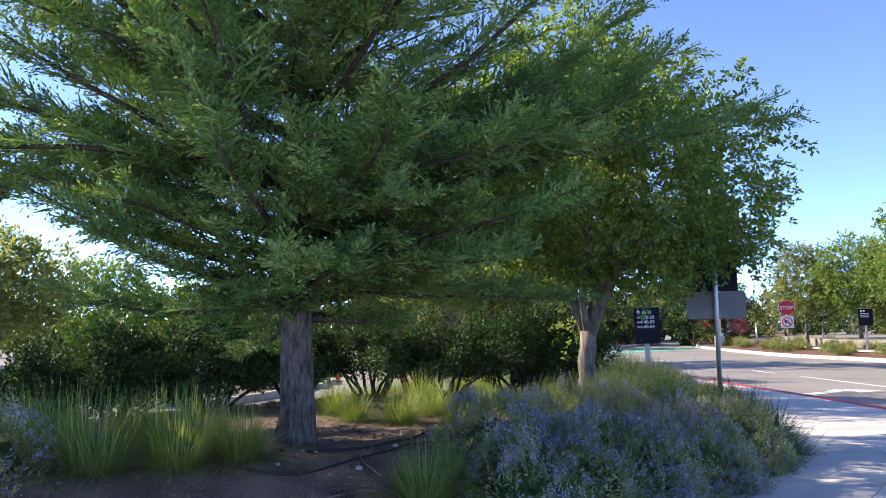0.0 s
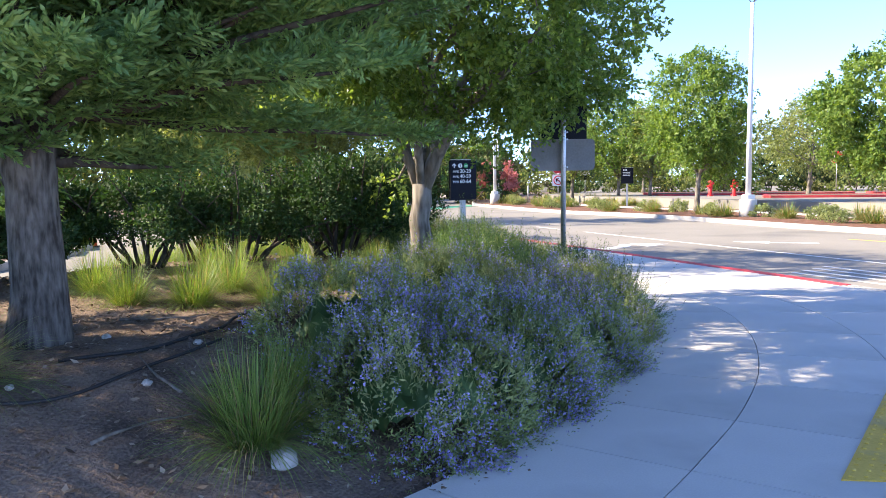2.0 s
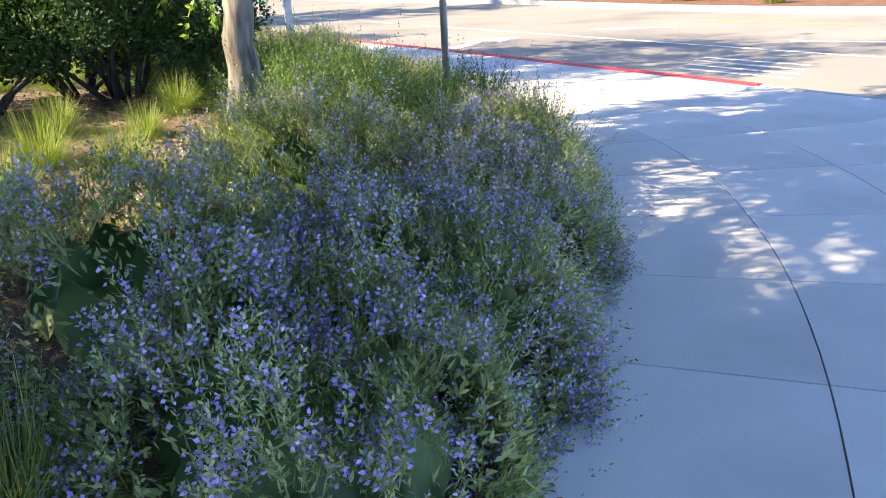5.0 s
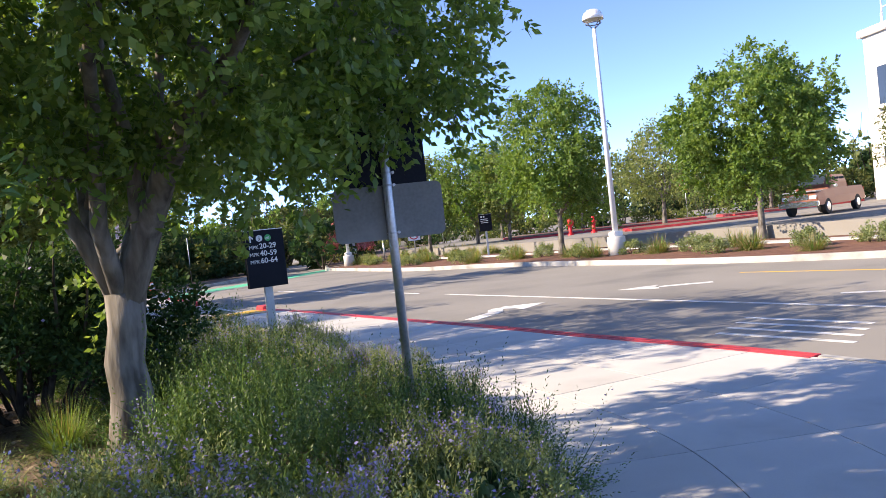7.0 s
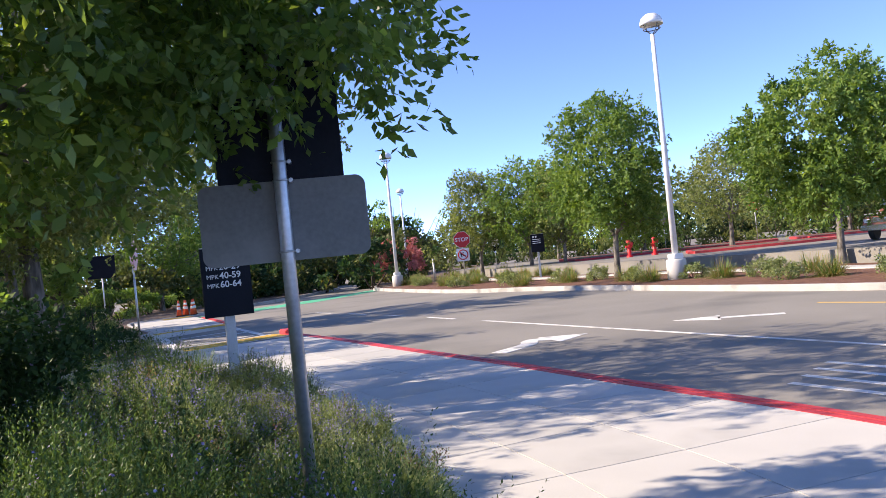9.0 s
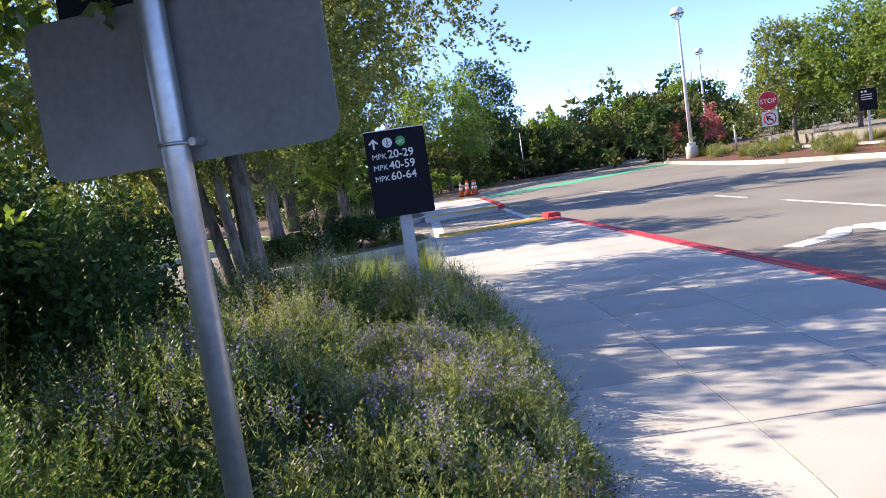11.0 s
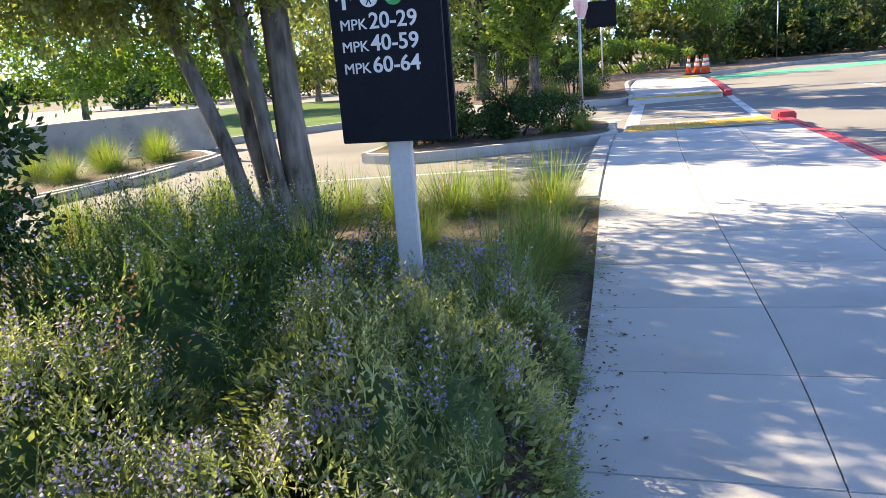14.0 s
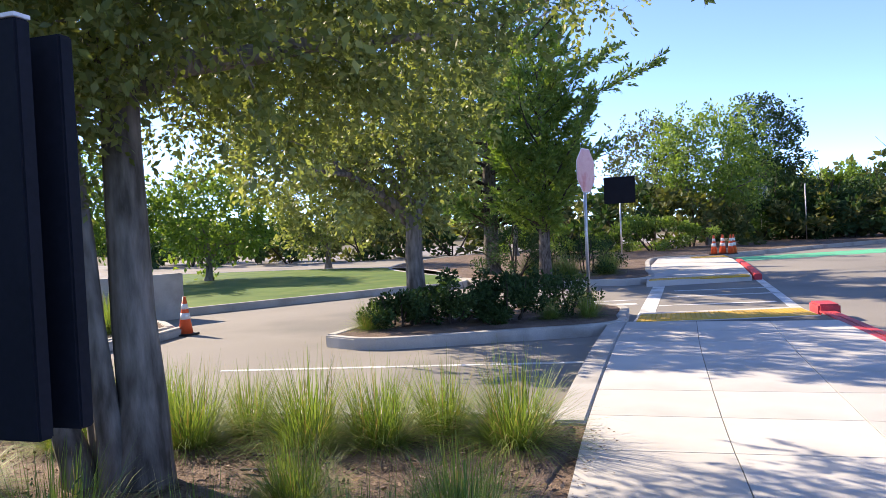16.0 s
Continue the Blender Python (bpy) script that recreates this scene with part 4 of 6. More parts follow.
for k, (y, back, rx, ry, h, n, fl, dry, tall) in enumerate((
        (5.75, 0.62, 0.85, 0.72, 0.66, 2300, 0.9, 0, 0.2), (6.5, 0.62, 0.85, 0.74, 0.68, 2400, 0.95, 0, 0.2), (7.4, 0.62, 0.9, 0.74, 0.66, 2300, 0.85, 0, 0.2), (8.5, 0.6, 0.85, 0.72, 0.62, 1900, 0.45, 0, 0.2), (9.5, 0.6, 0.7, 0.68, 0.5, 1300, 0.12, 0, 0.28),
        (6.2, 1.55, 0.9, 0.8, 0.5, 1500, 0.6, 0, 0.2), (7.3, 1.6, 1.0, 0.9, 0.46, 1500, 0.45, 0, 0.22), (8.6, 1.6, 1.0, 0.9, 0.36, 1100, 0.12, 0, 0.3), (10.3, 0.65, 0.7, 0.7, 0.42, 1000, 0.08, 0, 0.28), (10.2, 1.6, 0.8, 0.8, 0.3, 700, 0.05, 0, 0.32),
        (11.4, 0.62, 0.8, 0.7, 0.48, 1500, 0.15, 30, 0.22), (12.5, 0.6, 0.85, 0.72, 0.52, 2100, 0.55, 20, 0.18), (13.6, 0.58, 0.85, 0.7, 0.52, 2100, 0.55, 20, 0.18), (14.7, 0.58, 0.8, 0.66, 0.7, 1500, 0.25, 0, 0.2),
        (12.2, 1.65, 0.95, 0.85, 0.46, 1500, 0.3, 50, 0.22), (13.6, 1.7, 0.95, 0.85, 0.48, 1600, 0.3, 50, 0.22), (14.9, 1.75, 0.9, 0.8, 0.64, 1100, 0.15, 0, 0.3), (15.6, 2.6, 0.9, 0.8, 0.52, 900, 0.1, 0, 0.32), (15.6, 0.62, 0.75, 0.62, 0.62, 900, 0.5, 0, 0.2), (15.6, 1.5, 0.7, 0.7, 0.6, 800, 0.5, 0, 0.26), (16.4, 2.6, 0.8, 0.7, 0.46, 700, 0.2, 0, 0.34))):
    x, yy, tn = bed_at(y, back)
    green = tall > 0.25
    rosemary(x, yy, rx, ry, h, n, 40 + k, fl, tn, dry=dry, tall=tall, fine=0.82 if k > 9 else 1.0, leaf_mat=M_rosegreen if green else M_rosemary,
             label="upright dark green rosemary bush with few flowers" if green else "spreading rosemary bush covered in small violet flowers")
for k, (x, y, rx, ry, h, n) in enumerate(((2.95, 9.75, 0.7, 0.6, 0.26, 900), (3.2, 10.9, 0.75, 0.6, 0.3, 1000), (2.9, 11.9, 0.8, 0.6, 0.3, 900), (3.6, 12.2, 0.7, 0.6, 0.34, 900), (2.6, 13.1, 0.7, 0.6, 0.34, 800))):
    rosemary(x, y, rx, ry, h, n, 70 + k, 0.04, 30 * k, tall=0.32, leaf_mat=M_rosegreen, label="upright dark green rosemary bush with few flowers")
rosemary(-3.4, 5.5, 0.8, 0.7, 0.6, 900, 80, 0.7, 20)

# tactile strips with domes, crossing, far ramp
def tactile(name, quad, nx, ny, z=0.0, label="yellow tactile warning strip with raised domes"):
    th = thing(name, label, "tactile strip", kind="structure")
    part("plate", slab_bm(quad, z - 0.03, z + 0.008), M_yellow, th)
    bm = bmesh.new()
    A, B, C, D = (np.array(v, float) for v in quad)
    for i in range(nx):
        for j in range(ny):
            u, v = (i + 0.5) / nx, (j + 0.5) / ny
            p = (A * (1 - u) + B * u) * (1 - v) + (D * (1 - u) + C * u) * v
            bmesh.ops.create_cone(bm, cap_ends=True, segments=6, radius1=0.014, radius2=0.009, depth=0.008, matrix=Matrix.Translation((p[0], p[1], z + 0.011)))
    tagged(part("domes", bm, M_yellow, th), kind="stuff")
    return th


tactile("tactile_strip", [(3.45, 4.82), (4.35, 4.48), (7.05, 6.75), (6.2, 7.1)], 12, 34)
tactile("tactile_strip", [(4.05, 26.78), (6.72, 27.75), (6.52, 28.65), (4.0, 27.7)], 34, 10)
ramp = part("ramp", slab_bm([(4.0, 26.7), (6.76, 27.7), (6.5, 28.95), (3.95, 28.0)], -0.4, -0.004), M_slab, None)
tagged(ramp, "pale concrete kerb ramp down to the crossing", "ramp", kind="structure")
marking("crossing_line", stripe((3.95, 28.6), (3.5, 34.9), 0.3), M_white, "wide white crossing edge line on asphalt")
marking("crossing_line", stripe((6.55, 29.6), (5.9, 37.0), 0.2), M_white, "worn white crossing edge line on asphalt")
for y in (30.4, 32.2, 33.6):
    marking("crossing_bar", stripe((4.0, y), (6.2, y + 0.75), 0.12), M_white, "thin white crossing bar on asphalt")
far_ramp = part("pavement", slab_bm([(3.2, 34.8), (5.75, 36.3), (5.5, 40), (5.1, 44.5), (4.6, 47.5), (2.2, 46.5), (2.6, 40)], -0.4, 0.0, 0.01), M_concrete, None)
tagged(far_ramp, "far concrete pavement beyond the crossing", "pavement", kind="structure")
tactile("tactile_strip", [(3.25, 34.9), (5.7, 36.2), (5.62, 36.7), (3.2, 35.5)], 24, 5)
tactile("tactile_strip", [(3.6, 45.6), (4.9, 46.1), (4.7, 47.2), (3.4, 46.7)], 12, 8)
end2 = part("red_kerb", strip_bm(smooth_line([(5.8, 36.6), (5.55, 40), (5.2, 44.2)], 0.5), smooth_line([(6.0, 36.6), (5.75, 40), (5.4, 44.2)], 0.5), -0.4, 0.02, 0.02), M_red, None)
tagged(end2, "short red painted kerb beyond the crossing", "kerb", kind="structure")
marking("green_lane", [(5.4, 45.5), (12, 50.2), (18.0, 57.2), (17.2, 58.4), (11.2, 52.6), (5.0, 48.2)], M_green, "faded green painted cycle lane on asphalt")
marking("bay_line", stripe((-0.86, 22.73), (3.89, 24.05), 0.1), M_white, "thin white parking bay line on asphalt")
marking("stop_bar", stripe((2.1, 30.2), (3.5, 30.8), 0.3), M_white, "white stop bar on asphalt")
marking("stop_bar", stripe((2.0, 31.0), (3.4, 31.6), 0.12), M_white, "white line on asphalt")


def island(name, poly, mat, label, z=0.0, kerb=0.17, kerb_mat=None, plant_z=0.02):
    """A kerbed planting island."""
    loop = smooth_line([tuple(p) for p in poly] + [tuple(poly[0])], 0.3)
    th = part(name, slab_bm([tuple(p) for p in loop[:-1]], -0.4, z + plant_z), mat, None)
    tagged(th, label, "planting island", kind="structure")
    inner = loop
    area = sum(a[0] * b[1] - b[0] * a[1] for a, b in zip(loop, loop[1:]))
    part("kerb", strip_bm(inner, offset_line(inner, kerb if area > 0 else -kerb), -0.4, z + 0.03, 0.02), kerb_mat or M_kerb, th, "pale concrete kerb round the island")
    return th


island("planting_island", [(-0.35, 24.9), (0.5, 24.72), (2.0, 25.55), (3.6, 26.55), (3.6, 27.6), (3.35, 28.9), (2.2, 29.2), (0.8, 28.2), (-0.3, 27.0)], M_mulch, "small kerbed island with mulch and shrubs")
island("planting_island", [(-2.0, 36.2), (-0.2, 34.9), (1.5, 35.3), (3.0, 36.0), (2.5, 40), (2.0, 46.5), (4.4, 48.3), (8.0, 53.5), (12.5, 60), (17, 70), (8, 72), (-8, 58), (-9, 45)], M_mulch, "large kerbed planting area beyond the car park")
island("planting_island", [(-6.9, 28.2), (-5.6, 30.4), (-3.7, 33.7), (-2.6, 36.4), (-9.5, 44), (-22, 40), (-14, 29)], M_turf, "grassy verge behind a kerb beyond the car park")
island("planting_island", [(-4.4, 25.6), (-4.35, 23.2), (-4.6, 20.8), (-5.6, 18), (-7.4, 18), (-6.9, 22), (-6.3, 25.9), (-5.4, 26.3)], M_mulch, "kerbed strip with straw-coloured grasses along the wall")
# the strip across the road, rising to the far car park
EAST = smooth_line([(17.1, 57.0), (16.9, 47.0), (17.2, 40.5), (18.6, 35.0), (19.05, 30.0), (19.15, 25.5), (19.5, 21.5), (20.5, 17.6), (23.0, 10.5), (27.5, 1.0)], 0.5)
strip = part("planting_strip", strip_bm(EAST, offset_line(EAST, -7.0), -0.4, 0.02), M_redmulch, None)
tagged(strip, "reddish mulched roadside planting strip", "planting strip", kind="structure")
part("kerb", strip_bm(offset_line(EAST, 0.16), EAST, -0.4, 0.03, 0.02), M_kerb, strip, "long pale concrete kerb")
part("walkway", strip_bm(offset_line(EAST, -4.6), offset_line(EAST, -5.6), -0.1, 0.06), M_concrete, strip, "narrow concrete path")
far_lot = part("far_car_park", slab_bm([(24.6, 62), (24.5, 47), (26.2, 36), (26.8, 26), (27.2, 22), (30.5, 12), (36, 0), (140, 0), (140, 110), (60, 110)], -0.4, 0.5), M_asphalt, None)
tagged(far_lot, "far car park on slightly higher ground", "car park", kind="structure")
for poly in ([(30, 40), (36, 37.5), (38.5, 40), (33, 43)], [(42, 44), (50, 41), (52, 44), (45, 47.5)], [(29, 50), (40, 46), (42, 50), (32, 56)], [(46, 33), (54, 30), (56, 33), (48, 36)]):
    island("planting_island", poly, M_mulch, "far kerbed island with red painted kerb and scrub", 0.60, 0.3, M_red)
# verge at the far bend
verge = island("planting_island", [(17.3, 57.2), (20.5, 58), (26, 62), (40, 75), (60, 100), (30, 105), (23, 80), (18.8, 63)], M_mulch, "planted verge at the far bend of the road")

# ---- retaining wall ----
wl = [(-6.2, 28.2), (-7.0, 26.4), (-8.6, 23.3), (-11.5, 17.5), (-14.5, 11.5)]
rw = part("retaining_wall", strip_bm(smooth_line(wl, 0.6), offset_line(smooth_line(wl, 0.6), 0.25), -0.4, 0.88, 0.015), M_kerb, None)
tagged(rw, "low plain concrete retaining wall along the car park", "wall", kind="structure")


# ---- signs and lamps ----
def text_mesh(body, size, depth=0.003, bold=0.009):
    cu = bpy.data.curves.new("letters", "FONT")
    cu.body, cu.size, cu.extrude, cu.resolution_u, cu.offset = body, size, depth, 4, size * bold
    ob = bpy.data.objects.new("letters", cu)
    scene.collection.objects.link(ob)
    bpy.context.view_layer.update()
    me = bpy.data.meshes.new_from_object(ob.evaluated_get(bpy.context.evaluated_depsgraph_get()))
    bpy.data.objects.remove(ob)
    return me


def letters(body, size, mat, parent, x, z, y, bold=0.012):
    me = text_mesh(body, size, bold=bold)
    me.materials.clear()
    me.materials.append(mat)
    return part("letters", me, None, parent, at=pose(x, y, z, 90, 0, 0))


def disc_bm(r, depth=0.004, seg=32):
    bm = bmesh.new()
    bmesh.ops.create_cone(bm, cap_ends=True, segments=seg, radius1=r, radius2=r, depth=depth, matrix=pose(0, 0, 0, 90, 0, 0))
    return bm


def plate_bm(w, h, depth, r=0.05, seg=6):
    """A sign plate in the xz plane with rounded corners, centred on its middle."""
    poly = []
    for cx, cz, a0 in ((w / 2 - r, h / 2 - r, 0), (-w / 2 + r, h / 2 - r, 90), (-w / 2 + r, -h / 2 + r, 180), (w / 2 - r, -h / 2 + r, 270)):
        for k in range(seg + 1):
            a = radians(a0 + 90 * k / seg)
            poly.append((cx + r * math.cos(a), cz + r * math.sin(a)))
    bm = slab_bm(poly, -depth / 2, depth / 2)
    bmesh.ops.rotate(bm, cent=(0, 0, 0), matrix=Matrix.Rotation(radians(90), 3, "X"), verts=bm.verts)
    return bm


def octagon_bm(w, depth=0.004):
    R = w / 2 / math.cos(math.pi / 8)
    poly = [(R * math.cos(math.pi / 8 + k * math.pi / 4), R * math.sin(math.pi / 8 + k * math.pi / 4)) for k in range(8)]
    bm = slab_bm(poly, -depth / 2, depth / 2)
    bmesh.ops.rotate(bm, cent=(0, 0, 0), matrix=Matrix.Rotation(radians(90), 3, "X"), verts=bm.verts)
    return bm


def arrow_bm(w, h, t, depth=0.004):
    poly = [(-t / 2, -h / 2), (t / 2, -h / 2), (t / 2, h * 0.18), (w / 2 - t * 0.5, -h * 0.08), (w / 2, h * 0.06), (0, h / 2), (-w / 2, h * 0.06), (-w / 2 + t * 0.5, -h * 0.08), (-t / 2, h * 0.18)]
    bm = slab_bm(poly, -depth / 2, depth / 2)
    bmesh.ops.rotate(bm, cent=(0, 0, 0), matrix=Matrix.Rotation(radians(90), 3, "X"), verts=bm.verts)
    return bm


def walker_bm(s):
    """The walking pictogram: plain bars and a dot."""
    bm = bmesh.new()
    for a, b, r in (((0, 0.16), (0, -0.1), 0.055), ((0, -0.1), (0.14, -0.42), 0.04), ((0, -0.1), (-0.16, -0.42), 0.04), ((0, 0.14), (0.16, -0.05), 0.03), ((0, 0.14), (-0.15, -0.02), 0.03)):
        tube_bm([(a[0] * s, 0, a[1] * s), (b[0] * s, 0, b[1] * s)], [r * s, r * s], 6, bm)
    bmesh.ops.create_uvsphere(bm, u_segments=10, v_segments=6, radius=0.075 * s, matrix=Matrix.Translation((0, 0, 0.3 * s)))
    bmesh.ops.scale(bm, vec=(1, 0.12, 1), verts=bm.verts)
    return bm


def cycle_bm(s):
    bm = bmesh.new()
    for cx in (-0.22, 0.22):
        pts = [(cx * s + 0.16 * s * math.cos(k * math.pi / 8), 0, -0.1 * s + 0.16 * s * math.sin(k * math.pi / 8)) for k in range(17)]
        tube_bm(pts, [0.022 * s] * 17, 5, bm, False)
    for a, b in (((-0.22, -0.1), (-0.08, 0.12)), ((-0.08, 0.12), (0.14, 0.12)), ((0.14, 0.12), (0.22, -0.1)), ((-0.08, 0.12), (0.0, -0.1)), ((0.0, -0.1), (0.14, 0.12)), ((0.14, 0.12), (0.12, 0.22)), ((-0.22, -0.1), (0.0, -0.1))):
        tube_bm([(a[0] * s, 0, a[1] * s), (b[0] * s, 0, b[1] * s)], [0.022 * s] * 2, 5, bm)
    bmesh.ops.scale(bm, vec=(1, 0.1, 1), verts=bm.verts)
    return bm


def wayfinding_sign(m, w=0.52, h=0.75, z0=1.29, ground_z=0.0, readable=True, label=""):
    th = thing("wayfinding_sign", label or "black wayfinding sign with white lettering on a grey square post", "sign", m)
    part("post", box_bm(0.11, 0.05, z0 + 0.15 - ground_z + 0.2, 0.0, 0.045, (z0 + 0.15 + ground_z - 0.2) / 2, 0.006), M_greypost, th, "grey painted square post")
    panel = part("panel", box_bm(w, 0.035, h, 0, 0, z0 + h / 2, 0.004), M_black, th)
    part("back_panel", box_bm(w, 0.035, h - 0.01, 0.008, 0.09, z0 + h / 2 - 0.005, 0.004), M_black, th)
    # white strip stands in for sky light on the black panel's top edge
    part("sky_lit_edge", box_bm(w, 0.037, 0.008, 0, 0, z0 + h + 0.005, 0.001), M_signwhite, th, "top edge painted white for the sky light on it")
    y = -0.021
    top = z0 + h
    if readable:
        part("arrow", arrow_bm(0.085, 0.09, 0.017), M_signwhite, panel, at=Matrix.Translation((-w / 2 + 0.075, y, top - 0.105)))
        part("walker_disc", disc_bm(0.043), M_signwhite, panel, at=Matrix.Translation((-w / 2 + 0.195, y, top - 0.105)))
        part("walker", walker_bm(0.075), M_black, panel, at=Matrix.Translation((-w / 2 + 0.195, y - 0.004, top - 0.105)))
        part("cycle_disc", disc_bm(0.043), M_signgreen, panel, at=Matrix.Translation((-w / 2 + 0.31, y, top - 0.105)))
        part("cycle", cycle_bm(0.085), M_signwhite, panel, at=Matrix.Translation((-w / 2 + 0.31, y - 0.004, top - 0.105)))
        for k, nums in enumerate(("20-29", "40-59", "60-64")):
            zz = top - 0.240 - 0.096 * k
            letters("MPK", 0.067, M_signwhite, panel, -w / 2 + 0.045, zz, y, 0.0)
            letters(nums, 0.098, M_signwhite, panel, -w / 2 + 0.185, zz, y)
    else:
        for k, (a, b) in enumerate(((0.1, 0.16), (0.24, 0.16))):
            part("disc", disc_bm(0.05), M_signwhite, panel, at=Matrix.Translation((-w / 2 + a + 0.05, y, top - 0.13)))
        for k in range(3):
            part("bar", box_bm(w * 0.6, 0.004, 0.03, -0.05, y, top - 0.27 - 0.1 * k), M_signwhite, panel)
    return th


wayfinding_sign(pose(4.38, 15.42, 0, 0, 0, 5), ground_z=0.1)
wayfinding_sign(pose(22.6, 43.3, 0.02, 0, 0, -20), 0.72, 0.95, 1.4, readable=False, label="small dark roadside direction sign on a thin post")

# back of the sign group on a round steel pole
PX, PY = 4.32, 10.56
sp = thing("sign_post", "galvanised steel pole carrying signs seen from behind", "sign", pose(PX, PY, 0, 0, 0, -13))
part("pole", tube_bm([(0, 0, 0.1), (0, 0, 2.0), (0, 0, 3.75)], [0.034] * 3, 20), M_steel, sp)
part("grey_plate", plate_bm(0.82, 0.40, 0.004, 0.05), M_sgrey, sp, "grey sign back with rounded corners", at=Matrix.Translation((0.0, 0.045, 1.955)))
part("black_plate", plate_bm(0.62, 0.72, 0.02, 0.006), M_black, sp, "black sign back", at=Matrix.Translation((0.0, 0.075, 2.49)))
part("octagon_plate", octagon_bm(0.76), M_sgrey, sp, "grey back of an eight-sided sign", at=Matrix.Translation((0.0, 0.05, 3.28)))
for z in (1.80, 2.15, 2.24, 2.8, 3.1, 3.45):
    cl = bmesh.new()
    tube_bm([(0.038 * math.cos(a), 0.038 * math.sin(a), z) for a in (k * math.pi / 10 for k in range(21))], [0.0045] * 21, 5, cl, False)
    bmesh.ops.create_cone(cl, cap_ends=True, segments=8, radius1=0.011, radius2=0.011, depth=0.05, matrix=pose(0.05, 0.02, z, 90))
    part("clamp", cl, M_steel, sp, "small steel band clamp")


def stop_sign(x, y, z, turn, faded=False, second=True, w=0.76, h=2.15, label="red octagonal stop sign on a steel post"):
    th = thing("stop_sign", label, "sign", pose(x, y, z, 0, 0, turn))
    part("post", tube_bm([(0, 0.03, -0.2), (0, 0.03, h + w * 0.9)], [0.03] * 2, 10), M_steel, th)
    pl = part("plate", octagon_bm(w), M_fadedred if faded else M_signred, th, at=Matrix.Translation((0, -0.012, h + w / 2)))
    part("rim", octagon_bm(w + 0.03, 0.003), M_signwhite, th, "white rim", at=Matrix.Translation((0, -0.006, h + w / 2)))
    if not faded:
        me = text_mesh("STOP", w * 0.36)
        me.materials.clear()
        me.materials.append(M_signwhite)
        part("letters", me, None, pl, at=pose(-w * 0.44, -0.004, -w * 0.12, 90, 0, 0))
    if second:
        q = part("no_left_turn_plate", plate_bm(0.75, 0.75, 0.004, 0.05), M_signwhite, th, "white no left turn plate", at=Matrix.Translation((0, -0.012, h - 0.44)))
        ring = bmesh.new()
        tube_bm([(0.28 * math.cos(k * math.pi / 14), -0.004, 0.28 * math.sin(k * math.pi / 14)) for k in range(29)], [0.035] * 29, 5, ring, False)
        bmesh.ops.scale(ring, vec=(1, 0.15, 1), verts=ring.verts)
        part("red_ring", ring, M_signred, q)
        part("turn_arrow", arrow_bm(0.3, 0.36, 0.09), M_black, q, at=pose(-0.02, -0.005, 0, 0, -60, 0))
        part("bar", box_bm(0.56, 0.004, 0.05), M_signred, q, at=pose(0, -0.008, 0, 0, 45, 0))
    return th


stop_sign(20.3, 48.4, 0.02, -18, w=0.9, h=2.1)
stop_sign(3.05, 28.2, 0.02, 78, True, False, label="faded pinkish stop sign on a steel post in the island")
stop_sign(43.0, 49.4, 0.3, -40, w=0.9, h=2.4, second=False)


def small_sign(x, y, z, turn, plates, h, label, dark=False, post_r=0.03):
    th = thing("traffic_sign", label, "sign", pose(x, y, z, 0, 0, turn))
    part("post", tube_bm([(0, 0.03, -0.2), (0, 0.03, h)], [post_r] * 2, 8), M_steel, th)
    for w, hh, zc, mt in plates:
        part("plate", plate_bm(w, hh, 0.006, 0.03), mt, th, at=Matrix.Translation((0, 0, zc)))
    return th


small_sign(26.0, 56.5, 0, -20, [(0.7, 0.8, 2.5, M_signwhite), (0.6, 0.35, 1.85, M_black)], 2.9, "small white traffic sign on a post")
small_sign(6.3, 64.5, 0, 0, [(0.75, 0.75, 2.9, M_signwhite), (0.6, 0.7, 2.1, M_signwhite)], 3.3, "white traffic signs stacked on a post")
small_sign(8.6, 62.0, 0, 0, [], 3.2, "bare steel sign post")
small_sign(1.2, 43.6, 0, 10, [(1.15, 1.0, 2.75, M_black)], 3.1, "black sign back on a steel post among shrubs")
small_sign(21.3, 56.6, 0, 0, [], 1.6, "short pale marker post", post_r=0.07)
small_sign(40.5, 56.5, 0.3, -40, [(0.5, 0.7, 2.5, M_sgrey)], 2.9, "small sign in the far car park")


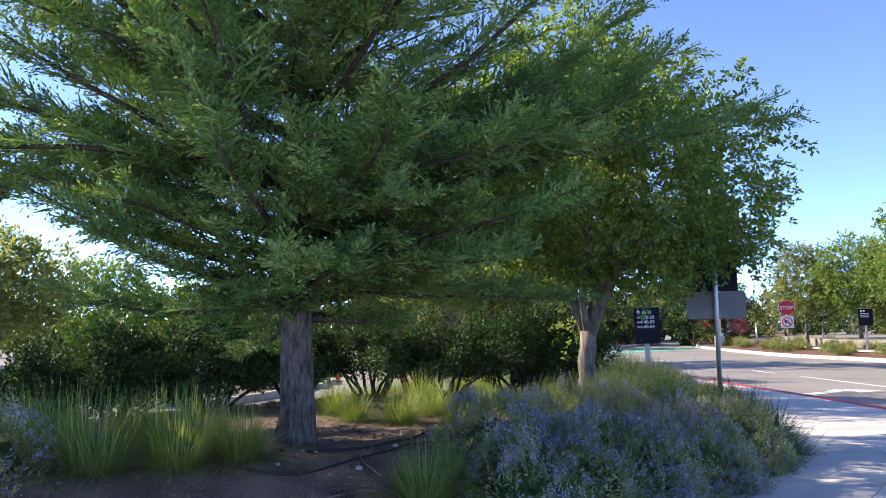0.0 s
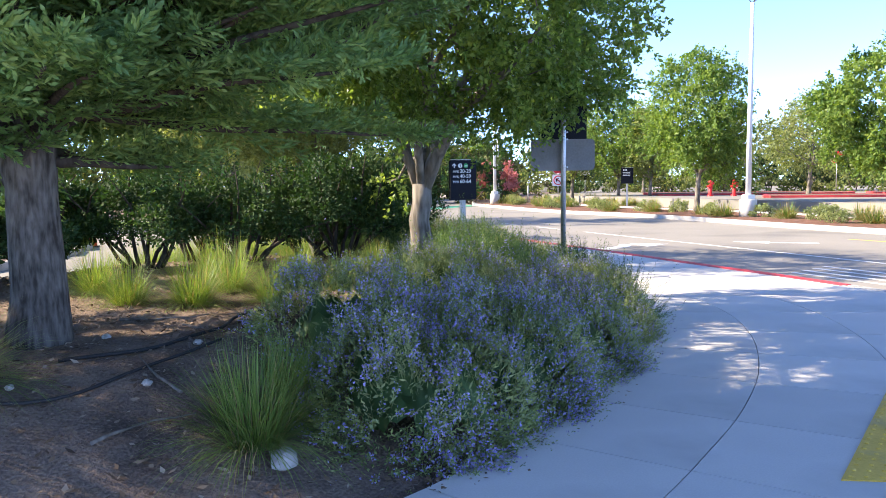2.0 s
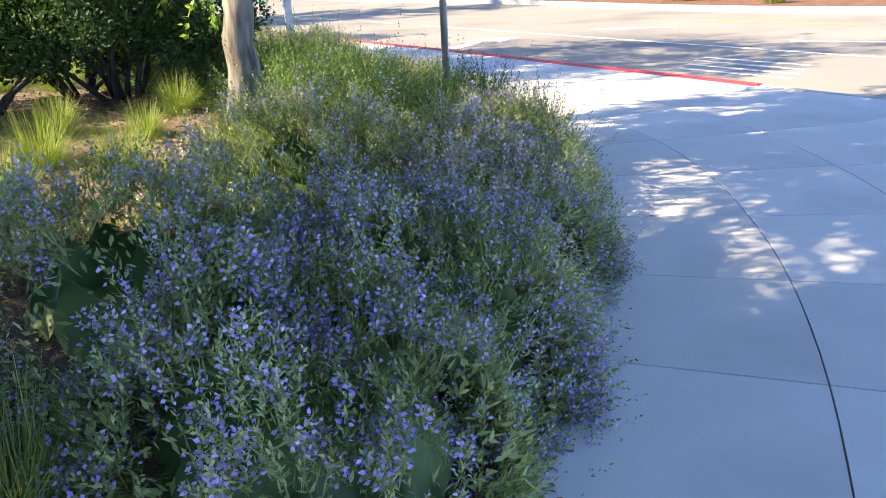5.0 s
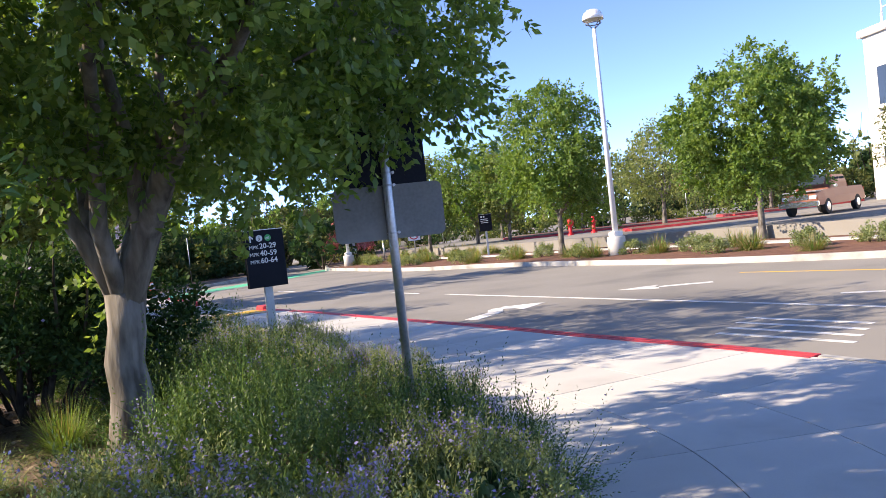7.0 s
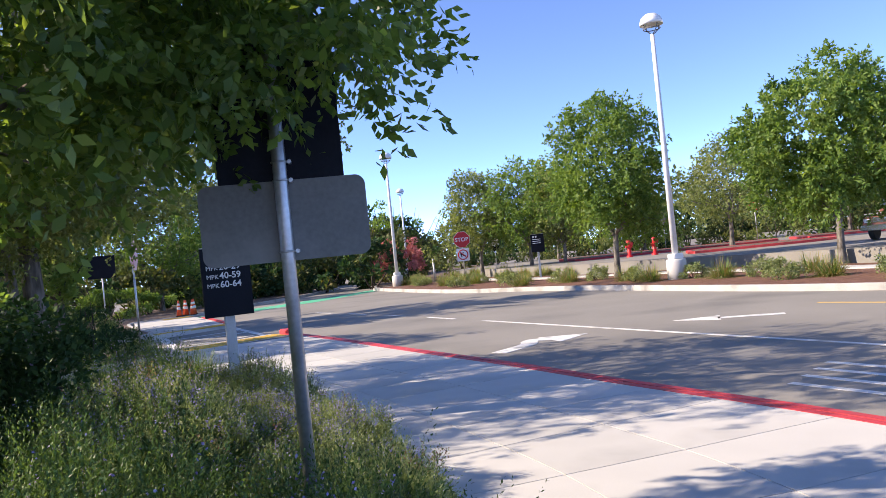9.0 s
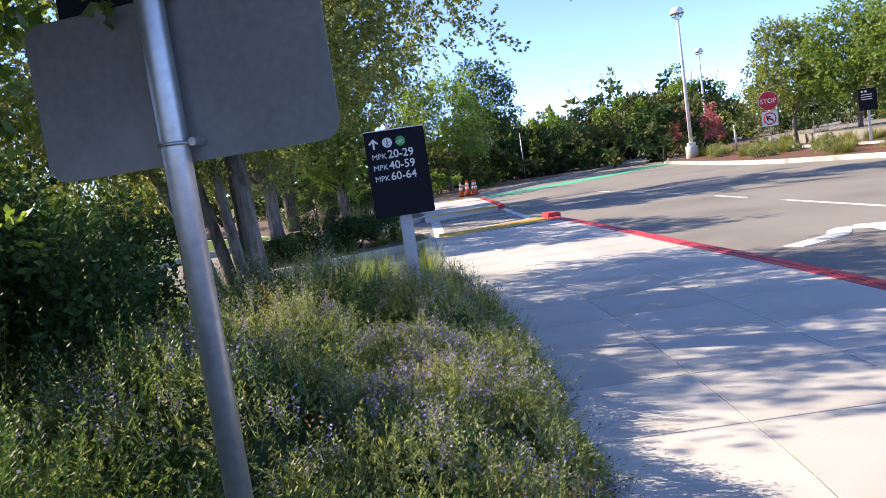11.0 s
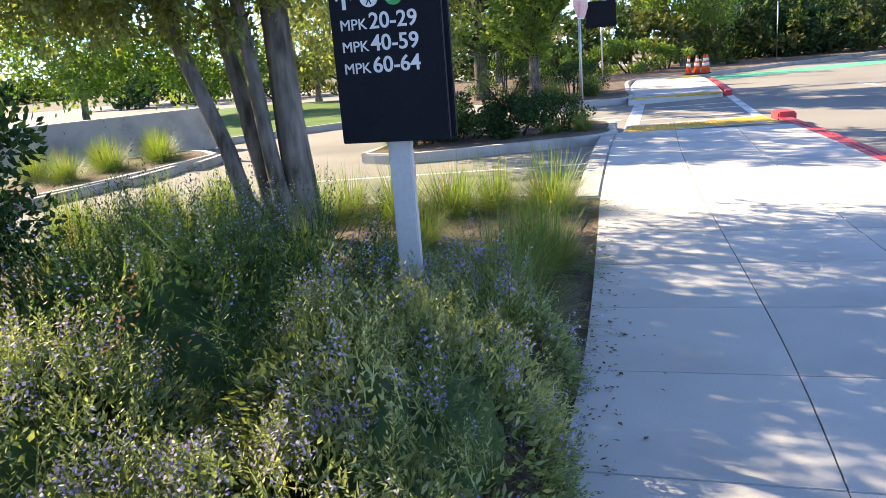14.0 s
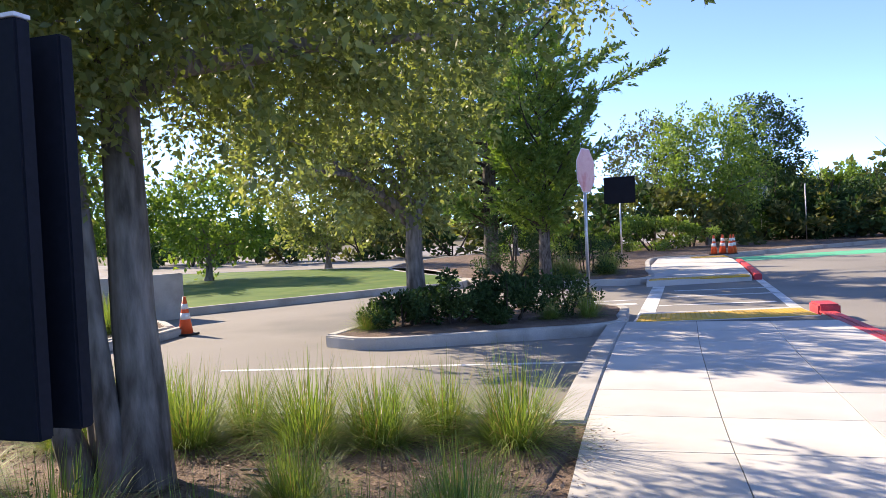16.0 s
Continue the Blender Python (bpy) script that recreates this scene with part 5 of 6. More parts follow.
def lamp(x, y, z, height, label="tall white lamp post with domed head on a concrete base"):
    th = thing("street_lamp", label, "lamp post", pose(x, y, z))
    base = bmesh.new()
    tube_bm([(0, 0, -0.2), (0, 0, 0.70), (0, 0, 0.75)], [0.36, 0.36, 0.33], 24, base)
    part("base", base, M_concrete, th, "round concrete base")
    part("foot_plate", box_bm(0.42, 0.42, 0.2, 0, 0, 0.85, 0.03), M_whitepaint, th)
    part("pole", tube_bm([(0, 0, 0.8), (0, 0, height - 0.75)], [0.12, 0.075], 16), M_whitepaint, th)
    dome = bmesh.new()
    prof = [(0.42, 0.0), (0.41, 0.12), (0.35, 0.27), (0.22, 0.38), (0.0, 0.42)]
    n = 24
    rings = [[dome.verts.new((r * math.cos(2 * math.pi * k / n), r * math.sin(2 * math.pi * k / n), height - 0.42 + zz)) for k in range(n)] for r, zz in prof[:-1]]
    tip = dome.verts.new((0, 0, height))
    for a, b in zip(rings, rings[1:]):
        for k in range(n):
            dome.faces.new((a[k], a[(k + 1) % n], b[(k + 1) % n], b[k])).smooth = True
    for k in range(n):
        dome.faces.new((rings[-1][k], rings[-1][(k + 1) % n], tip)).smooth = True
    dome.faces.new(rings[0][::-1])
    part("dome", dome, M_lens, th, "white half-globe head")
    ring = bmesh.new()
    tube_bm([(0.3 * math.cos(k * math.pi / 12), 0.3 * math.sin(k * math.pi / 12), height - 0.56) for k in range(25)], [0.02] * 25, 5, ring, False)
    for k in range(4):
        a = k * math.pi / 2
        tube_bm([(0.07 * math.cos(a), 0.07 * math.sin(a), height - 0.75), (0.3 * math.cos(a), 0.3 * math.sin(a), height - 0.56), (0.34 * math.cos(a), 0.34 * math.sin(a), height - 0.4)], [0.018] * 3, 5, ring)
    part("cradle", ring, M_sgrey, th)
    return th


lamp(21.2, 29.9, 0.0, 9.75)
lamp(18.3, 55.6, 0.0, 9.0)
lamp(26.9, 80.5, 0.0, 9.0)


def cone(x, y, z, s=0.72):
    th = thing("traffic_cone", "orange traffic cone with white bands standing on the asphalt", "traffic cone", pose(x, y, z), "traffic cones")
    part("base", box_bm(0.36, 0.36, 0.035, 0, 0, 0.018, 0.01), M_rubber, th, "black square base")
    part("body", tube_bm([(0, 0, 0.035), (0, 0, s * 0.5), (0, 0, s)], [0.135, 0.085, 0.03], 20), M_orange, th)
    for z0, z1 in ((0.42, 0.58), (0.68, 0.82)):
        f = lambda q: 0.136 - (q * s - 0.035) / (s - 0.035) * 0.105
        part("band", tube_bm([(0, 0, z0 * s), (0, 0, z1 * s)], [f(z0) + 0.004, f(z1) + 0.004], 20), M_signwhite, th, "white reflective band")
    return th


cone(-4.05, 25.75, -0.15)
for dx, dy in ((0, 0), (0.35, 0.1), (0.65, -0.1), (0.3, 0.5), (0.75, 0.4)):
    cone(4.3 + dx, 47.6 + dy, 0.03, 0.8)

# wheel stops along the wall side
ws = [(-4.05, 25.2, 12), (-4.05, 23.4, 6), (-4.25, 21.6, -2)]
for x, y, a in ws:
    th = part("wheel_stop", box_bm(0.18, 1.5, 0.16, 0, 0, 0.08, 0.03), M_kerb, None, at=pose(x, y, -0.15, 0, 0, a))
    tagged(th, "short pale concrete wheel stop on the asphalt", "wheel stop", "wheel stops")

# ---- shrubs ----
for x, y, rx, ry, h, n, sd in ((-3.2, 11.0, 1.25, 1.0, 1.38, 36000, 1), (-4.6, 10.5, 1.3, 1.1, 1.4, 36000, 2), (-6.0, 10.0, 1.2, 1.0, 1.2, 20000, 3), (-2.2, 12.2, 1.0, 0.8, 1.3, 16000, 9), (-7.2, 9.2, 1.0, 1.0, 1.2, 8000, 29)):
    shrub("dark_shrub", "dense dark green evergreen shrub behind the grasses", (x, y, bz(x, y)), (rx, ry, h), int(n * 0.65), 0.062, M_shrub, sd, 9, group="dark shrubs", skirt=0.35)
for x, y, rx, ry, h, n, sd, fl in ((-0.9, 12.2, 1.0, 0.9, 1.3, 18000, 4, 0), (0.35, 12.7, 1.0, 0.9, 1.35, 20000, 5, 0), (1.4, 14.5, 1.2, 1.0, 1.25, 44000, 6, 200), (1.75, 12.85, 1.15, 0.9, 1.4, 44000, 7, 60), (-0.4, 14.3, 0.9, 0.8, 1.2, 9000, 8, 60)):
    shrub("dark_shrub", "twiggy dark green flowering shrub letting light through", (x, y, bz(x, y)), (rx, ry, h), int(n * 0.62), 0.052, M_shrub, sd + 20, 10, fl, group="dark shrubs")
# grasses
for k, (x, y, s, tall) in enumerate(((-1.7, 5.9, 0.95, 1), (-2.35, 5.7, 1.0, 1), (-1.25, 6.15, 0.9, 0), (-2.0, 6.5, 1.0, 1), (-2.9, 6.2, 1.0, 1), (-3.5, 5.6, 1.0, 0), (-2.6, 7.0, 0.9, 0), (-1.95, 7.3, 0.8, 0), (-3.6, 6.9, 0.9, 1),
        (0.4, 5.8, 0.95, 0), (0.62, 6.3, 0.7, 0), (-0.1, 8.75, 0.8, 0), (-0.7, 9.05, 0.75, 0), (0.6, 8.7, 0.65, 0), (0.85, 9.9, 0.65, 0), (0.2, 9.6, 0.8, 1), (-1.1, 9.8, 0.8, 0), (1.3, 9.3, 0.6, 0), (1.6, 10.4, 0.5, 0), (0.0, 10.6, 0.8, 0), (1.0, 11.0, 0.6, 0),
        (2.0, 11.3, 0.6, 0), (2.2, 9.4, 0.7, 0), (1.9, 8.7, 0.6, 0),
        (1.65, 19.2, 1.05, 0), (1.85, 19.7, 0.9, 0), (2.6, 19.45, 1.1, 0), (3.1, 19.65, 1.05, 0), (3.45, 20.1, 0.95, 0), (4.1, 19.95, 1.1, 0), (3.35, 18.1, 0.75, 0), (4.3, 18.2, 0.8, 0), (1.3, 17.6, 0.7, 0), (0.3, 19.6, 1.0, 0), (-0.4, 19.3, 1.0, 0), (-0.9, 18.4, 1.0, 0), (-1.2, 17.3, 1.0, 0), (-1.4, 16.3, 1.0, 0), (0.7, 18.9, 0.9, 0), (1.0, 19.6, 1.0, 0), (0.4, 17.6, 0.9, 0), (-0.3, 16.6, 0.9, 0), (-1.7, 15.2, 0.9, 0), (2.3, 16.6, 0.8, 0), (3.9, 16.5, 0.7, 0), (4.6, 16.3, 0.8, 1), (4.35, 17.1, 0.9, 1), (3.6, 17.0, 0.8, 0), (4.5, 17.8, 0.85, 1), (2.9, 16.9, 0.8, 1), (1.2, 16.4, 0.8, 1), )):
    grass_clump(x, y, bz(x, y), s, k, bool(tall))
for k, (x, y, s) in enumerate(((3.2, 27.3, 0.7), (2.8, 28.7, 0.7), (-0.1, 25.6, 0.8), (2.6, 27.0, 0.6), (-5.0, 24.8, 1.1), (-5.2, 23.6, 1.1), (-5.1, 22.4, 1.0), (-5.4, 21.0, 1.1), (-5.6, 25.4, 1.1), (-6.0, 24.2, 1.0), (-6.0, 22.6, 1.1), (0.8, 36.4, 1.2), (1.7, 37.5, 1.2), (0.2, 37.2, 1.3), (-0.8, 38, 1.2), (1.4, 39.5, 1.2))):
    grass_clump(x, y, 0.02, s, k, False, "straw and green bunch grass in a kerbed island")
for x, y, rx, ry, h, n, sd in ((1.0, 26.4, 0.9, 0.7, 0.7, 9000, 31), (1.9, 26.9, 0.85, 0.7, 0.85, 9000, 32), (0.3, 26.0, 0.6, 0.5, 0.6, 4000, 33), (2.6, 28.1, 0.6, 0.5, 0.7, 2000, 34), (-0.9, 36.5, 1.2, 1.0, 1.7, 5000, 35), (1.0, 38.2, 1.2, 1.0, 1.2, 4000, 36)):
    shrub("island_shrub", "dark rounded shrub in a kerbed island", (x, y, 0.0), (rx, ry, h), n, 0.06, M_shrub, sd, 6, group="island shrubs", skirt=0.5)

# ---- further trees ----
broadleaf("island_tree", "leafy tree with grey trunk in the kerbed island", (0.1, 27.1, 0), [(-0.05, 0.1, 1.9, 0.17)], (-1.3, 27.6, 4.0), (2.7, 2.5, 2.3), 6, 260, 34000, 0.11, M_elm, M_bark_pale, 41, 0.5, low=0.9)
cypress("young_cypress", "young cypress with light green upswept feathery branches", (0.35, 35.4, 0), 6.2, 3.0, 1.2, 40, 480, M_street, 43, 0.16, 0.75, fork=False, size=1.5, rise=0.5, thin=2.0, fat=0.8, shoots=6, tufts=8)
cypress("dark_cypress", "tall dark cypress with long spreading branches", (-2.3, 38.6, 0), 13.0, 6.2, 1.5, 76, 800, M_cyp, 44, 0.25, 0.3, fork=False, size=2.0, rise=0.1, thin=2.0, fat=0.9, shoots=6, tufts=7)
for nm, x, y, h, r, mt, sd, n in (("roadside_tree", 3.5, 59.3, 7.4, 3.0, M_street, 50, 15000), ("roadside_tree", 6.6, 68.8, 9.2, 2.5, M_shrub, 72, 16000), ("roadside_tree", 0.2, 62.1, 7.6, 2.4, M_farleaf, 51, 9000),
        ("roadside_tree", 22.4, 35.6, 7.7, 2.15, M_street, 52, 22000), ("roadside_tree", 26.4, 27.4, 7.0, 2.75, M_street, 53, 32000),
        ("roadside_tree", 24.0, 54.5, 6.9, 2.0, M_elm, 54, 14000), ("roadside_tree", 26.5, 52.0, 7.2, 2.3, M_street, 55, 15000), ("roadside_tree", 28.2, 50.5, 6.6, 2.0, M_elm, 56, 12000),
        ("roadside_tree", -17.0, 35.1, 4.9, 2.2, M_street, 57, 10000), ("roadside_tree", -15.6, 24.7, 5.0, 2.4, M_elm, 58, 14000),
        ("roadside_tree", 33, 60, 7.5, 3.0, M_street, 60, 9000), ("roadside_tree", 41, 60, 7.0, 3.0, M_elm, 61, 8000), ("roadside_tree", 50, 60, 8.0, 3.4, M_farleaf, 62, 8000), ("roadside_tree", 36.5, 44.5, 7.0, 2.6, M_elm, 63, 9000), ("roadside_tree", 49, 47, 7.5, 3.0, M_farleaf, 64, 8000), ("roadside_tree", 52, 36.5, 7.5, 3.0, M_farleaf, 65, 8000), ("roadside_tree", -5.5, 52, 8, 3.4, M_street, 66, 10000), ("roadside_tree", -13, 46, 4.5, 2.4, M_elm, 67, 10000), ("roadside_tree", -13.5, 38, 4.0, 2.2, M_street, 70, 9000), ("roadside_tree", -27, 38, 8, 3.6, M_elm, 71, 7000)):
    broadleaf(nm, "green roadside tree with a slim pale trunk", (x, y, 0.0 if x < 29 else 0.5), [(0.05, 0.0, h * 0.26, 0.13)], (x, y, h * 0.635), (r, r, h * 0.37), 5, 260, int(n * (1.5 if n > 20000 else 0.8)), 0.15 if n > 20000 else 0.19, mt, M_bark_pale, sd, 0.62, low=0.9, group="roadside trees")
# far scrub on the bank
rngf = np.random.default_rng(90)
for k in range(26):
    f = k / 25
    x, y = 7 + 24 * f, 74 + 18 * f + rngf.uniform(-2, 3)
    shrub("bank_shrub", "olive and brown scrub on the bank beyond the road", (x, y, -0.1), (3.6, 3.2, 3.4 + 3.4 * f + rngf.uniform(-0.6, 0.8)), 2300, 0.32, (M_farleaf, M_street, M_farleaf, M_shrub)[k % 4], 100 + k, 4, group="bank shrubs", gap=0.7, skirt=0.75)
for k in range(18):
    x, y = -34 + 3.3 * k + rngf.uniform(-1, 1), 54 + 0.55 * k + rngf.uniform(-3, 5)
    shrub("bank_shrub", "olive and green scrub beyond the car park", (x, y, -0.1), (3.2, 2.6, rngf.uniform(2.2, 4.2)), 1400, 0.36, (M_shrub, M_farleaf)[k % 2], 140 + k, 4, group="bank shrubs", gap=0.7, skirt=0.75)
for k in range(24):
    a = k / 23
    x, y = 62 + 34 * math.sin(a * 2.6), 20 + 75 * a
    shrub("bank_shrub", "distant mixed trees beyond the far car park", (x, y, 0.2), (5.0, 4.5, rngf.uniform(5, 8.5)), 1200, 0.6, (M_farleaf, M_elm, M_shrub)[k % 3], 170 + k, 4, group="bank shrubs", gap=0.7, skirt=0.75)
shrub("clipped_hedge", "low bright green clipped hedge beyond the crossing", (1.2, 53.5, 0.0), (3.4, 1.0, 1.5), 6000, 0.12, M_street, 201, 8, gap=0.75, category="hedge", skirt=0.8)
shrub("clipped_hedge", "low bright green clipped hedge beyond the crossing", (-3.6, 52.5, 0.0), (3.0, 1.0, 1.4), 5000, 0.12, M_street, 202, 8, gap=0.75, category="hedge", skirt=0.8)
for k, (x, y) in enumerate(((9.5, 66), (11.8, 70.5), (14.2, 74), (5.0, 63.5), (7.5, 65.5))):
    shrub("bank_shrub", "dark shrub at the far bend", (x, y, 0.0), (2.4, 2.2, 3.4), 3000, 0.22, M_shrub, 210 + k, 5, group="bank shrubs", gap=0.7, skirt=0.75)
shrub("blossom_shrub", "pink blossoming shrub beside the lamp post", (20.6, 61.5, 0.0), (1.9, 1.7, 3.0), 3500, 0.16, M_pink, 220, 6)
# plants in the strip across the road
for k in range(46):
    t = (k + rngf.uniform(0, 1)) / 46
    i = int(t * (len(EAST) - 1))
    p = offset_line(EAST, -rngf.uniform(0.9, 4.2))[i]
    if k % 2 == 0:
        shrub("strip_shrub", "low grey-green mound in the roadside strip", (p[0], p[1], 0.0), (0.6, 0.55, 0.55), 2200, 0.06, M_rosemary, 300 + k, 5, group="strip shrubs", skirt=0.6)
    else:
        grass_clump(p[0], p[1], 0.02, rngf.uniform(1.3, 2.0), k, False, "straw-coloured grass in the roadside strip", True)
for k in range(26):
    x, y = 19 + rngf.uniform(0, 6.5), 44 + rngf.uniform(0, 16)
    grass_clump(x, y, 0.02, rngf.uniform(1.2, 2.0), k, False, "straw-coloured grass in the roadside strip", True)

# distant belt of trees closing the view
for k in range(64):
    a = radians(-75 + 165 * k / 63)
    r = 118 + rngf.uniform(-8, 10)
    x, y = 8 + r * math.sin(a), 12 + r * math.cos(a)
    shrub("distant_tree", "distant mixed tree belt on the horizon", (x, y, -0.3), (7.5, 6.0, rngf.uniform(5.0, 10.5) * (0.45 if a < -0.3 else 1.0)), 550, 1.0, (M_farleaf, M_elm, M_shrub, M_farleaf)[k % 4], 400 + k, 3, group="distant trees", gap=0.75, skirt=0.9, category="tree")


# ---- building across the far car park ----
def building():
    th = thing("office_building", "pale stucco office building with dark windows and tiled roof", "building", pose(51.6, 40.4, 0.2, 0, 0, -18))
    W_, H_, D_ = 26.0, 11.4, 18.0
    part("wall", box_bm(W_, D_, H_ * 0.5, W_ / 2, -D_ / 2 + 0.0, H_ * 0.25, 0.02), M_stucco, th)
    part("upper_wall", box_bm(W_ - 0.1, D_ - 0.1, H_ * 0.5, W_ / 2, -D_ / 2, H_ * 0.75, 0.02), M_stucco2, th)
    part("parapet", box_bm(W_ + 0.4, D_ + 0.4, 0.5, W_ / 2, -D_ / 2, H_ + 0.25, 0.05), M_stucco, th)
    roof = bmesh.new()
    a = [roof.verts.new(v) for v in ((2, -D_ + 2, H_ + 0.5), (W_ - 2, -D_ + 2, H_ + 0.5), (W_ - 2, -2, H_ + 0.5), (2, -2, H_ + 0.5))]
    b = [roof.verts.new(v) for v in ((8, -D_ / 2, H_ + 2.4), (W_ - 8, -D_ / 2, H_ + 2.4))]
    for f in ((a[0], a[1], b[1], b[0]), (a[2], a[3], b[0], b[1]), (a[1], a[2], b[1]), (a[3], a[0], b[0])):
        roof.faces.new(f)
    part("roof", roof, M_rooftile, th)
    for side in (0, 1):
        for fl in range(2):
            for k in range(6 if side else 4):
                wz = 2.6 + fl * 5.3
                if side:
                    m = pose(2.6 + k * 4.1, 0.0, wz, 0, 0, 180)
                else:
                    m = pose(0.0, -2.4 - k * 4.2, wz, 0, 0, -90)
                fr = part("window", box_bm(2.3, 0.24, 2.9, 0, 0, 0, 0.02), M_stucco, th, at=m)
                part("pane", box_bm(1.95, 0.06, 2.5, 0, -0.11, 0), M_glass, fr, "dark glazing")
                part("mullion", box_bm(0.07, 0.09, 2.5, 0, -0.11, 0), M_whitepaint, fr)
                part("sill", box_bm(2.5, 0.3, 0.12, 0, -0.05, -1.5, 0.01), M_stucco, fr)
    part("mast", tube_bm([(0.8, -1.2, H_), (0.8, -1.2, H_ + 2.6)], [0.06, 0.04], 8), M_whitepaint, th, "thin white mast")
    ht = bmesh.new()
    tube_bm([(0.4, -3.0, H_ + 0.3), (0.4, -3.0, H_ + 1.3), (0.4, -2.6, H_ + 1.6), (0.4, -1.8, H_ + 1.6), (0.4, -1.6, H_ + 1.2), (0.4, -1.6, H_ + 0.3)], [0.05] * 6, 8, ht)
    part("ladder_rail", ht, M_whitepaint, th, "white roof ladder rail")
    return th


building()


# ---- pickup ----
def loft_bm(sections):
    """Skin a row of closed cross-sections (each a list of points)."""
    bm = bmesh.new()
    rings = [[bm.verts.new(p) for p in s] for s in sections]
    n = len(rings[0])
    for a, b in zip(rings, rings[1:]):
        for k in range(n):
            bm.faces.new((a[k], a[(k + 1) % n], b[(k + 1) % n], b[k]))
    bm.faces.new(rings[0][::-1])
    bm.faces.new(rings[-1])
    bmesh.ops.recalc_face_normals(bm, faces=bm.faces)
    bmesh.ops.bevel(bm, geom=list(bm.edges), offset=0.035, segments=2, affect="EDGES")
    return bm


def sect(x, w, z0, z1, top=0.9):
    return [(x, -w / 2, z0), (x, w / 2, z0), (x, w / 2, (z0 + z1) / 2), (x, w / 2 * top, z1), (x, -w / 2 * top, z1), (x, -w / 2, (z0 + z1) / 2)]


def wheel(x, y, parent, r=0.38):
    s = 1 if y > 0 else -1
    tyre = bmesh.new()
    tube_bm([(x, y - s * 0.12, r), (x, y - s * 0.10, r), (x, y + s * 0.10, r), (x, y + s * 0.12, r)], [r * 0.92, r, r, r * 0.92], 24, tyre)
    w = part("wheel", tyre, M_rubber, parent, "black tyre")
    part("rim", tube_bm([(x, y + s * 0.10, r), (x, y + s * 0.135, r)], [r * 0.62, r * 0.52], 16), M_chrome, w, "pale metal rim")


def pickup(m):
    th = thing("pickup_truck", "copper and silver pickup truck parked in the far car park", "car", m)
    part("body", loft_bm([sect(-2.75, 1.8, 0.5, 1.18), sect(-0.7, 1.86, 0.45, 1.2), sect(0.9, 1.88, 0.45, 1.2), sect(2.0, 1.86, 0.45, 1.14), sect(2.7, 1.74, 0.5, 1.02)]), M_copper, th)
    part("bonnet", box_bm(1.5, 1.62, 0.06, 1.95, 0, 1.14, 0.03), M_silver, th, "silver faded bonnet")
    cab = part("cab", loft_bm([sect(-0.95, 1.66, 1.15, 1.2, 0.98), sect(-0.85, 1.6, 1.15, 1.82, 0.84), sect(0.5, 1.6, 1.15, 1.84, 0.84), sect(1.25, 1.62, 1.15, 1.2, 0.98)]), M_copper, th)
    for s in (-1, 1):
        for x0, x1 in ((-0.72, -0.15), (-0.08, 0.62)):
            part("side_window", box_bm(x1 - x0, 0.03, 0.42, (x0 + x1) / 2, s * 0.745, 1.5, 0.01), M_glass, cab, at=pose(0, 0, 0, 0, 0, 0))
        part("mirror", box_bm(0.14, 0.18, 0.16, 0.85, s * 0.95, 1.3, 0.03), M_silver, th)
        part("headlight", box_bm(0.08, 0.34, 0.2, 2.68, s * 0.64, 0.86, 0.02), M_lens, th, "clear headlight")
        part("tail_light", box_bm(0.06, 0.14, 0.3, -2.75, s * 0.8, 0.95, 0.02), M_signred, th, "red tail light")
    part("windscreen", box_bm(0.04, 1.3, 0.72, 0.93, 0, 1.52, 0.01), M_glass, th, at=pose(0.25, 0, 0.15, 0, 0, 0) @ pose(0.93, 0, 1.52, 0, -48, 0) @ pose(-0.93, 0, -1.52))
    part("front_bumper", box_bm(0.2, 1.86, 0.24, 2.76, 0, 0.56, 0.04), M_chrome, th, "chrome bumper")
    part("grille", box_bm(0.06, 0.9, 0.24, 2.7, 0, 0.88, 0.02), M_chrome, th, "chrome grille")
    part("rear_bumper", box_bm(0.16, 1.8, 0.18, -2.82, 0, 0.58, 0.04), M_chrome, th, "chrome bumper")
    part("load_bed", box_bm(1.6, 1.5, 0.05, -1.85, 0, 1.19, 0.01), M_rubber, th, "dark load bed")
    for x in (1.75, -1.75):
        for y in (-0.82, 0.82):
            wheel(x, y, th)
    return th


pickup(pose(35.2, 31.5, 0.50, 0, 0, 196))


def hydrant(x, y, z):
    th = thing("fire_hydrant", "red painted fire standpipe on a stem", "hydrant", pose(x, y, z), "hydrants")
    bm = bmesh.new()
    tube_bm([(0, 0, -0.1), (0, 0, 0.1), (0, 0, 0.12), (0, 0, 0.8), (0, 0, 1.0), (0, 0, 1.08)], [0.2, 0.2, 0.12, 0.12, 0.15, 0.05], 14, bm)
    part("barrel", bm, M_signred, th)
    part("outlet", tube_bm([(-0.24, 0, 0.65), (0.24, 0, 0.65)], [0.07, 0.07], 10), M_signred, th)
    part("wheel", tube_bm([(0, -0.22, 0.8), (0, -0.26, 0.8)], [0.14, 0.14], 12), M_signred, th)
    return th


hydrant(30.3, 46.3, 0.5)
hydrant(31.4, 45.3, 0.5)

